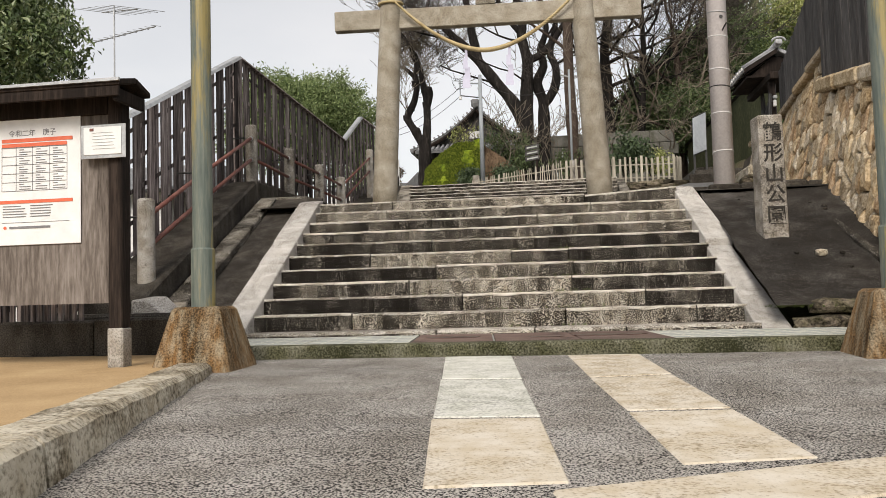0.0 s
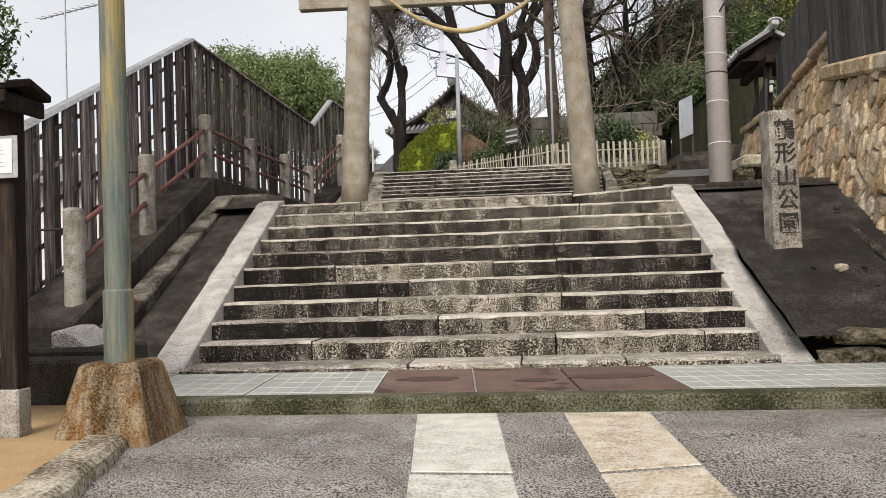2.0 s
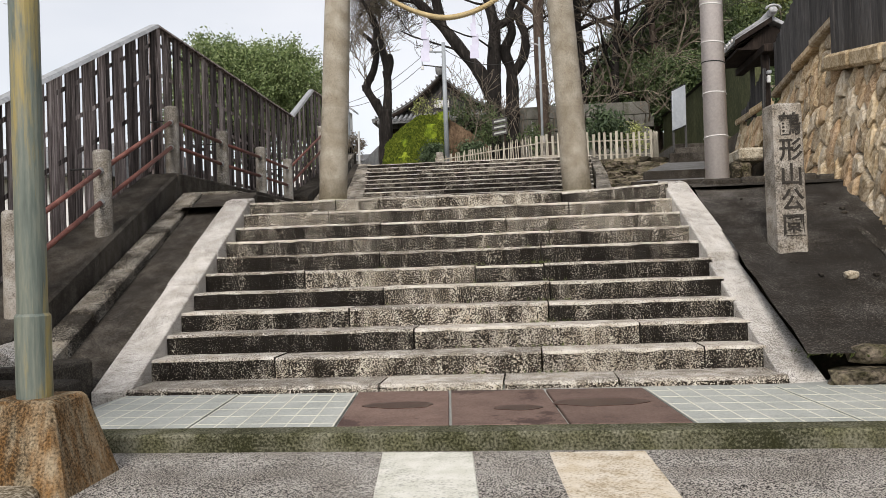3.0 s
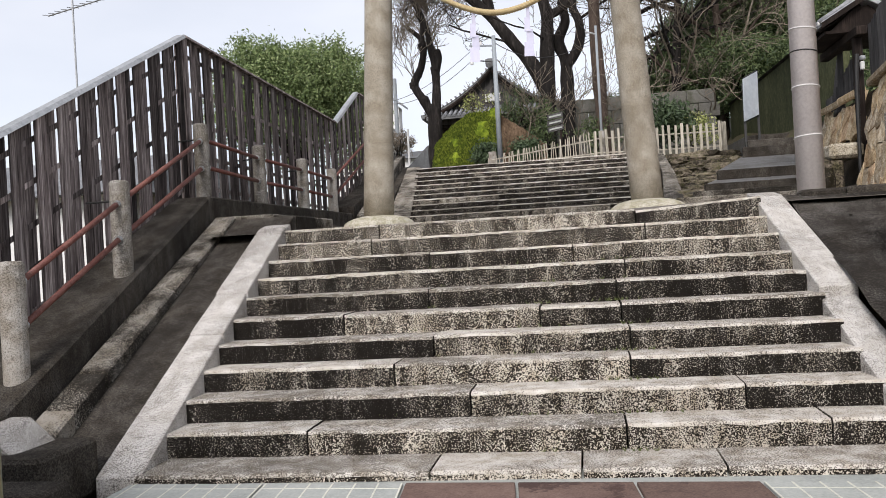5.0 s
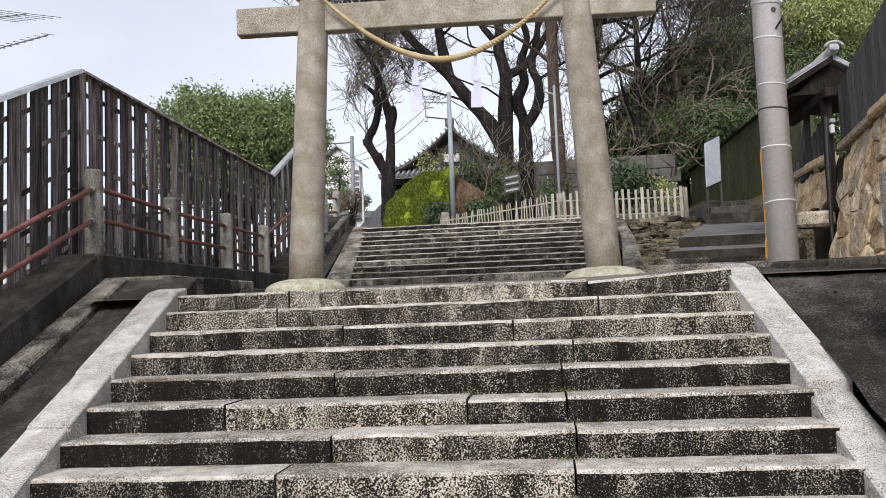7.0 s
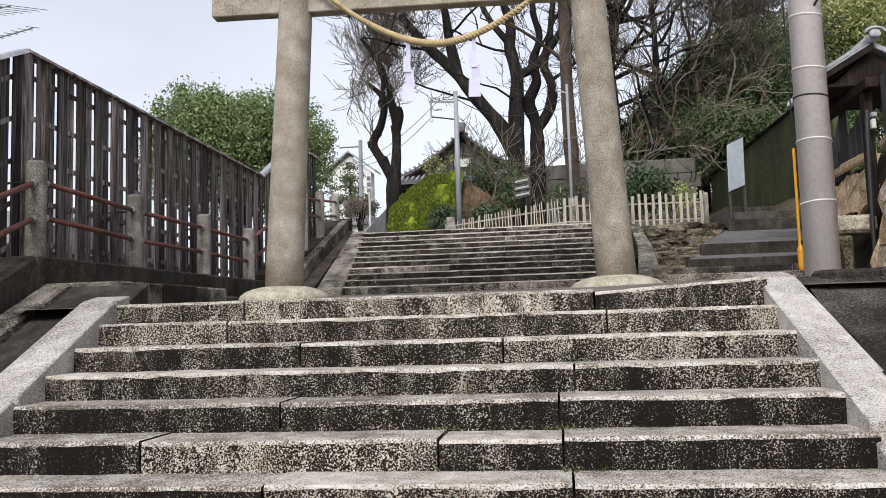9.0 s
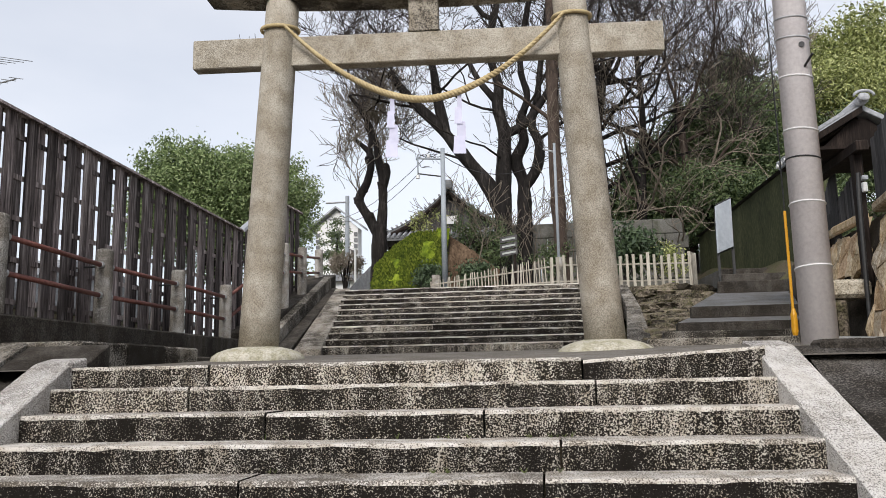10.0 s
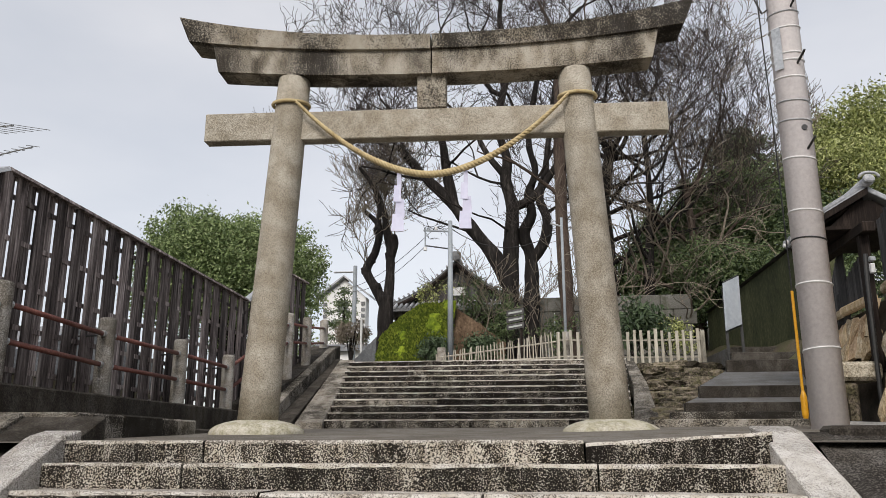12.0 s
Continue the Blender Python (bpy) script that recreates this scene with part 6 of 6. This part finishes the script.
def polyline(w, pts, r0, r1, sides=10):
    """A trunk through given points, with swellings."""
    pts = [Vector(p) for p in pts]
    fine, rad = [], []
    n = len(pts) - 1
    for i in range(n):
        for k in range(4):
            t = k / 4
            p0, p1, p2, p3 = pts[max(i - 1, 0)], pts[i], pts[i + 1], pts[min(i + 2, n)]
            q = 0.5 * ((2 * p1) + (p2 - p0) * t + (2 * p0 - 5 * p1 + 4 * p2 - p3) * t * t + (3 * p1 - p0 - 3 * p2 + p3) * t ** 3)
            fine.append(q)
            s = (i + t) / n
            rad.append((r0 + (r1 - r0) * s) * (1 + 0.20 * noise.noise(q * 1.3) + 0.14 * noise.noise(q * 3.7)))
    fine.append(pts[-1])
    rad.append(r1)
    w.limb(fine, rad, sides)


# great bare tree with dark twisting limbs
big = empty("tree", "great bare tree with black twisting limbs", "tree")
w, t = Wood(), Wood()
rnd = random.Random(77)
polyline(w, [(-0.95, 33, 4.3), (-0.85, 33, 6.0), (-0.8, 33, 7.6), (-0.75, 33, 8.8), (-0.70, 33, 9.8), (-0.9, 33, 10.8), (-0.85, 33.1, 11.6), (-1.15, 33.2, 13.0), (-0.8, 33.4, 15.0), (-1.0, 33.6, 17)], 0.33, 0.08, 12)
polyline(w, [(-0.9, 33, 7.2), (-1.3, 32.95, 8.1), (-1.95, 32.9, 8.95), (-2.5, 32.9, 9.7), (-3.05, 32.8, 10.35), (-3.75, 32.7, 11.05), (-4.5, 32.6, 12.05)], 0.27, 0.13, 12)
polyline(w, [(-2.65, 32.9, 9.9), (-2.9, 32.9, 11.1), (-3.05, 33, 12.2), (-3.25, 33, 13.1), (-3.0, 33.2, 14.6)], 0.20, 0.07)
polyline(w, [(-0.15, 33.2, 4.3), (-0.16, 33.2, 6.0), (-0.12, 33.2, 7.2), (-0.14, 33.2, 8.2), (-0.35, 33.2, 8.9), (-0.06, 33.2, 9.6), (-0.15, 33.2, 10.3), (0.1, 33.3, 11.2), (-0.1, 33.4, 12.5), (0.4, 33.7, 15.5)], 0.28, 0.08, 12)
polyline(w, [(-0.15, 33.2, 7.9), (0.35, 33.1, 8.65), (0.43, 33.1, 9.45), (0.2, 33.1, 10.15), (0.42, 33.2, 11.0), (0.57, 33.3, 12.2), (0.9, 33.4, 14.5)], 0.20, 0.08)
polyline(w, [(-0.7, 33, 9.8), (-0.15, 33.1, 10.05), (0.3, 33.1, 10.5), (0.9, 33.1, 11.4), (1.6, 33.2, 12.6)], 0.17, 0.08)
polyline(w, [(-0.88, 33, 10.9), (-1.5, 32.9, 11.7), (-2.0, 32.9, 12.8)], 0.13, 0.07)
starts = [((-1.0, 33.6, 16.8), 0.12, (-.3, 0, 1)), ((-0.9, 33.3, 14.0), 0.12, (-1, 0, .7)), ((0.4, 33.7, 15.3), 0.12, (.6, 0, 1)), ((0.1, 33.4, 12.6), 0.12, (1, .2, .7)), ((0.9, 33.4, 14.3), 0.11, (1, 0, .6)), ((1.6, 33.2, 12.5), 0.10, (1, -.2, .5)),
          ((-4.3, 32.6, 11.8), 0.07, (-.8, 0, .5)), ((-3.4, 32.7, 10.8), 0.07, (-.8, -.2, .1)), ((-3.0, 33.2, 14.5), 0.09, (-.2, 0, 1)), ((-3.1, 33, 12.6), 0.08, (-1, 0, .4)), ((-2.0, 32.9, 12.7), 0.08, (-.8, -.3, .6)), ((0.55, 33.3, 11.8), 0.09, (.9, -.4, .4)), ((-1.9, 32.9, 8.9), 0.06, (-.6, -.4, .2)), ((-0.1, 33.4, 12.4), .09, (-.4, 0, 1)), ((0.43, 33.1, 9.6), .07, (1, -.4, .3)),
          ((-0.75, 32.9, 8.9), 0.05, (-.5, -.7, .3)), ((-2.95, 32.9, 11.3), 0.06, (.7, -.4, .5)), ((-0.9, 32.9, 10.6), 0.06, (-1, -.5, .2)), ((0.0, 33.1, 10.6), 0.06, (.3, -.7, .6))]
for p, r, d in starts:
    grow(w, t, p, d, 2.5, r * 0.8, 6, rnd, up=0.06, bend=0.36, shrink=0.76, thin=0.02)
wood_parts(big, w, t, M_BARK, M_TWIG)

# spreading bare tree to the right
wide = empty("tree", "wide bare tree with fine spreading twigs", "tree")
w, t = Wood(), Wood()
rnd = random.Random(5)
polyline(w, [(2.5, 37, 4.8), (2.7, 37, 8), (2.6, 37, 11), (3.0, 37, 13.5)], 0.34, 0.18)
for d, ln, r in (((-.5, 0, 1), 2.6, .11), ((.5, 0, 1), 2.3, .12), ((1, .1, .6), 2.1, .11), ((1, -.2, .25), 2.0, .10), ((.2, .2, 1), 2.4, .11), ((-.8, .2, .8), 2.5, .10)):
    grow(w, t, (2.9, 37, 12.8), d, ln, r, 6, rnd, up=0.06, bend=0.32, shrink=0.74, thin=0.022)
for z, d in ((9.5, (1, -.2, .35)), (10.6, (1, -.3, .5)), (11.6, (.9, .3, .3)), (8.6, (.9, -.5, .4))):
    grow(w, t, (2.7, 37, z), d, 2.7, .09, 6, rnd, up=0.06, bend=0.3, shrink=0.75, thin=0.02)
for z, d in ((7.8, (.8, -.4, .5)), (11.0, (.6, -.5, .4))):
    grow(w, t, (2.8, 37, z), d, 2.5, .08, 6, rnd, up=0.05, bend=0.3, shrink=0.75, thin=0.02)
wood_parts(wide, w, t, M_BARK, M_TWIG)

bare2 = empty("tree", "slender bare tree with brown twigs before the wood", "tree")
w, t = Wood(), Wood()
rnd = random.Random(66)
polyline(w, [(5.6, 36, 4.8), (5.7, 36, 8), (5.5, 36, 11)], 0.20, 0.12)
for z, d in ((8, (1, -.2, .6)), (9, (-1, -.2, .7)), (10, (.8, .2, .8)), (10.8, (-.4, 0, 1)), (11, (.5, 0, 1)), (7, (-.8, -.4, .5))):
    grow(w, t, (5.6, 36, z), d, 2.6, .08, 5, rnd, up=0.06, bend=0.34, shrink=0.75, thin=0.02)
wood_parts(bare2, w, t, M_BARKBROWN, M_TWIGPALE)

# straight brown trunk
brown = empty("tree", "straight brown trunk leaning beside the bare trees", "tree")
w, t = Wood(), Wood()
rnd = random.Random(15)
polyline(w, [(1.0, 31, 4.1), (0.95, 31, 6.8), (0.90, 31, 8.5), (0.92, 31, 11), (0.98, 31, 15)], 0.26, 0.14)
for z, d in ((13, (.6, 0, .8)), (14.8, (-.4, 0, 1)), (11, (.7, -.2, .6)), (9.4, (-.6, -.3, .6))):
    grow(w, t, (0.93, 31, z), d, 2.2, .07, 4, rnd, thin=0.02)
wood_parts(brown, w, t, M_BARKBROWN, M_TWIG)

# pollarded tree with knuckled stubs
poll = empty("tree", "pollarded bare tree with knuckled black limbs", "tree")
w, t = Wood(), Wood()
rnd = random.Random(25)
polyline(w, [(-4.95, 33, 4.2), (-5.0, 33, 5.4), (-4.98, 33, 6.2), (-4.95, 33, 6.9)], 0.27, 0.23, 12)
polyline(w, [(-4.97, 33, 6.5), (-5.32, 33, 7.15), (-5.66, 33, 7.8), (-5.38, 33, 8.4), (-5.24, 33, 9.1), (-5.37, 33, 9.5), (-5.84, 33, 9.95)], 0.19, 0.08)
polyline(w, [(-4.92, 33, 6.7), (-4.85, 33, 7.5), (-4.86, 33, 8.4), (-5.0, 33, 9.2), (-5.14, 33, 10.0), (-5.57, 33, 10.9), (-6.0, 33, 11.5)], 0.19, 0.06)
polyline(w, [(-4.88, 33, 8.1), (-4.72, 33, 8.6), (-4.75, 33, 8.96)], 0.16, 0.13)
polyline(w, [(-5.3, 33, 9.3), (-5.26, 33, 10.0), (-5.44, 33, 10.4)], 0.10, 0.06)
for p, r in (((-5.68, 33, 7.8), 0.20), ((-4.74, 33, 8.9), 0.17), ((-4.86, 33, 8.3), 0.20), ((-5.3, 33, 7.2), 0.22), ((-5.28, 33, 9.2), 0.20), ((-5.5, 33, 8.15), 0.17)):
    w.limb([Vector(p) + Vector((-0.05, 0, -r * 0.8)), Vector(p), Vector(p) + Vector((0.06, 0, r * 0.7))], [r * 0.55, r, r * 0.35], 8)
for p in ((-5.68, 33, 7.8), (-4.75, 33, 8.96), (-5.84, 33, 9.95), (-5.37, 33, 9.5), (-6.0, 33, 11.5), (-5.44, 33, 10.4), (-5.14, 33, 10.0), (-5.57, 33, 10.9), (-5.24, 33, 9.1)):
    for k in range(3):
        grow(w, t, p, (rnd.uniform(-1, .8), rnd.uniform(-1, 1), 0.8), 1.0, 0.028, 4, rnd, up=0.10, thin=0.03, shrink=0.78)
wood_parts(poll, w, t, M_BARK, M_TWIGPALE)


def evergreen(label, base, blobs, mat, count, size, seed, trunk=0.25, category="tree", droop=0.3, bark=None, spread=0.55):
    ob = empty("tree", label, category)
    w, t = Wood(), Wood()
    rnd = random.Random(seed)
    cx = sum(b[0][0] for b in blobs) / len(blobs)
    cy = sum(b[0][1] for b in blobs) / len(blobs)
    cz = sum(b[0][2] for b in blobs) / len(blobs)
    polyline(w, [base, ((base[0] + cx) / 2, (base[1] + cy) / 2, (base[2] + cz) / 2), (cx, cy, cz)], trunk, trunk * 0.5)
    for b in blobs:
        polyline(w, [((base[0] + cx) / 2, (base[1] + cy) / 2, (base[2] + cz) / 2), ((cx + b[0][0]) / 2, (cy + b[0][1]) / 2, (cz + b[0][2]) / 2), b[0]], trunk * 0.4, trunk * 0.12, 6)
    wood_parts(ob, w, t, bark or M_BARK, M_TWIG)
    leaves("crown", ob, mat, blobs, count, size, seed, droop, spread=spread)
    return ob


def dome(c, r, seed, n=9):
    rnd = random.Random(seed)
    out = [((c[0], c[1], c[2]), (r[0] * 0.75, r[1] * 0.75, r[2] * 0.75))]
    for i in range(n):
        a, e = 2 * math.pi * i / n + rnd.uniform(-.3, .3), rnd.uniform(-0.3, 0.9)
        out.append(((c[0] + r[0] * 0.62 * math.cos(a) * math.cos(e), c[1] + r[1] * 0.62 * math.sin(a) * math.cos(e), c[2] + r[2] * 0.62 * math.sin(e)), (r[0] * rnd.uniform(.3, .45), r[1] * rnd.uniform(.3, .45), r[2] * rnd.uniform(.28, .42))))
    return out


evergreen("round dense evergreen rising behind the board fence", (-9.0, 30, 1.0), dome((-9.3, 30, 6.9), (3.2, 2.8, 2.65), 3, 30) + [((-11.9, 30, 6.7), (0.8, 0.8, 0.7)), ((-7.2, 29.6, 5.2), (0.8, 0.9, 0.9))], M_LEAF, 120000, 0.052, 101, spread=0.7)
evergreen("leafy evergreen overhanging the forecourt wall", (-7.9, 11.4, 0), dome((-7.72, 11.3, 4.25), (1.85, 1.6, 2.0), 4, 14), M_LEAFLIGHT, 42000, 0.046, 102, 0.16, droop=0.9, spread=0.6)
for i, (x, y, z, r, h, mat, c, s, lab) in enumerate((
        (4.6, 38, 7.6, 2.2, 2.6, M_LEAFDARK, 12000, 0.11, "dark evergreen at the edge of the wood"),
        (7.4, 38, 9.4, 2.6, 3.4, M_LEAFDARK, 16000, 0.11, "dark dense evergreen over the side path"),
        (9.6, 42, 11.8, 3.4, 3.2, M_LEAF, 13000, 0.12, "olive-leaved evergreen on the slope"),
        (6.8, 45, 11.6, 2.8, 2.6, M_LEAFDARK, 9000, 0.13, "dark evergreen deep in the wood"),
        (12.8, 41, 11.8, 3.2, 3.8, M_LEAFOLIVE, 12000, 0.12, "yellow-green evergreen on the slope"),
        (14.8, 45, 15.4, 2.6, 3.9, M_LEAFOLIVE, 9000, 0.14, "tall light-leaved evergreen above the wall"),
        (17.8, 44, 13.0, 3.0, 4.0, M_LEAFOLIVE, 8000, 0.14, "leafy evergreen above the wall"),
        (10.8, 36, 8.4, 2.4, 3.2, M_LEAFDARK, 10000, 0.11, "dark evergreen behind the algae-stained wall"),
        (8.4, 33, 6.3, 1.7, 2.0, M_LEAFDARK, 8000, 0.09, "low dark evergreen by the map board"),
        (2.4, 40, 6.5, 1.8, 1.7, M_LEAFDARK, 6000, 0.10, "low dark evergreen behind the block wall"),
        (6.3, 35.0, 7.4, 1.9, 1.9, M_LEAFDARK, 9000, 0.10, "green evergreen leaning over the side path"))):
    evergreen(lab, (x, y, ground_z(x, y) - 0.3), dome((x, y, z), (r, r, h), 50 + i, 12), mat, int(c * 2.2), s * 0.66, 110 + i, 0.22, spread=0.8)
# layered pine on the skyline
pine_blobs = [((13.3 + dx, 60, 20.0 + dz), (rx, 1.5, 0.38)) for dx, dz, rx in ((0, 2.6, 0.7), (0.5, 1.9, 1.3), (-0.7, 1.2, 1.6), (0.6, 0.5, 2.0), (-0.4, -0.3, 2.2), (0.8, -1.1, 2.4))]
evergreen("dark layered pine on the skyline", (13.3, 60, ground_z(13.3, 60)), pine_blobs, M_LEAFDARK, 8000, 0.13, 150, 0.3)
gp = [((-14.4 + dx, 62, z), (r, r, 0.22)) for dx, z, r in ((0, 12.9, .5), (.1, 12.1, .9), (-.1, 11.3, 1.1), (0, 10.5, 1.3), (.1, 9.6, 1.4))]
evergreen("tiered garden pine before the storehouse", (-14.4, 62, 4), gp, M_LEAFDARK, 3000, 0.09, 151, 0.12)
evergreen("reddish bare bush beyond the top of the steps", (-8.8, 43, 3.8), dome((-8.8, 43, 7.0), (1.1, 1.0, 0.9), 9, 8), M_TWIGPALE, 3000, 0.05, 152, 0.08)

# pale brushwood tangled before the wood
brush = empty("bare_thicket", "tangled pale bare brushwood on the slope", "thicket")
w, t = Wood(), Wood()
rnd = random.Random(41)
for i in range(8):
    x, y = rnd.uniform(2.6, 6.5), rnd.uniform(34.0, 36)
    grow(w, t, (x, y, ground_z(x, y) + rnd.uniform(0.5, 4.0)), (rnd.uniform(-1, 1), -0.6, rnd.uniform(0.2, 1.2)), 2.6, 0.045, 4, rnd, up=0.0, bend=0.4, thin=0.03)
tagged(raw("brushwood", w.v, w.f, M_TWIGPALE, brush), kind="stuff")
tagged(raw("fine_brushwood", t.v, t.f, M_TWIGPALE, brush), kind="stuff")
scrub = empty("bare_thicket", "thin bare scrub at the foot of the great tree", "thicket")
w, t = Wood(), Wood()
for i in range(14):
    x, y = rnd.uniform(-1.9, 1.6), rnd.uniform(30.2, 32.5)
    grow(w, t, (x, y, 4.5), (rnd.uniform(-.6, .6), -0.2, 1), 1.5, 0.022, 3, rnd, up=0.05, bend=0.35, thin=0.03)
tagged(raw("fine_brushwood", t.v, t.f, M_TWIGPALE, scrub), kind="stuff")

# tall bare tree with fine twigs before the wood
fine = empty("tree", "tall bare tree with a haze of fine twigs", "tree")
w, t = Wood(), Wood()
rnd = random.Random(77)
polyline(w, [(3.9, 36, 4.2), (4.0, 36, 8), (4.2, 36, 11), (4.1, 36, 14)], 0.20, 0.09)
for z, d in ((8.4, (-.8, -.3, .7)), (9.5, (.9, -.2, .7)), (10.4, (-1, 0, .6)), (11.3, (.8, -.3, .9)), (12.2, (-.9, -.2, .5)), (13.0, (.7, 0, .7)), (13.8, (-.5, 0, 1)), (14.0, (.3, 0, 1)), (11.8, (-.6, .4, .9)), (9.0, (.4, -.6, .5))):
    grow(w, t, (4.1, 36, z), d, 2.7, .07, 5, rnd, thin=0.018)
wood_parts(fine, w, t, M_BARK, M_TWIG)
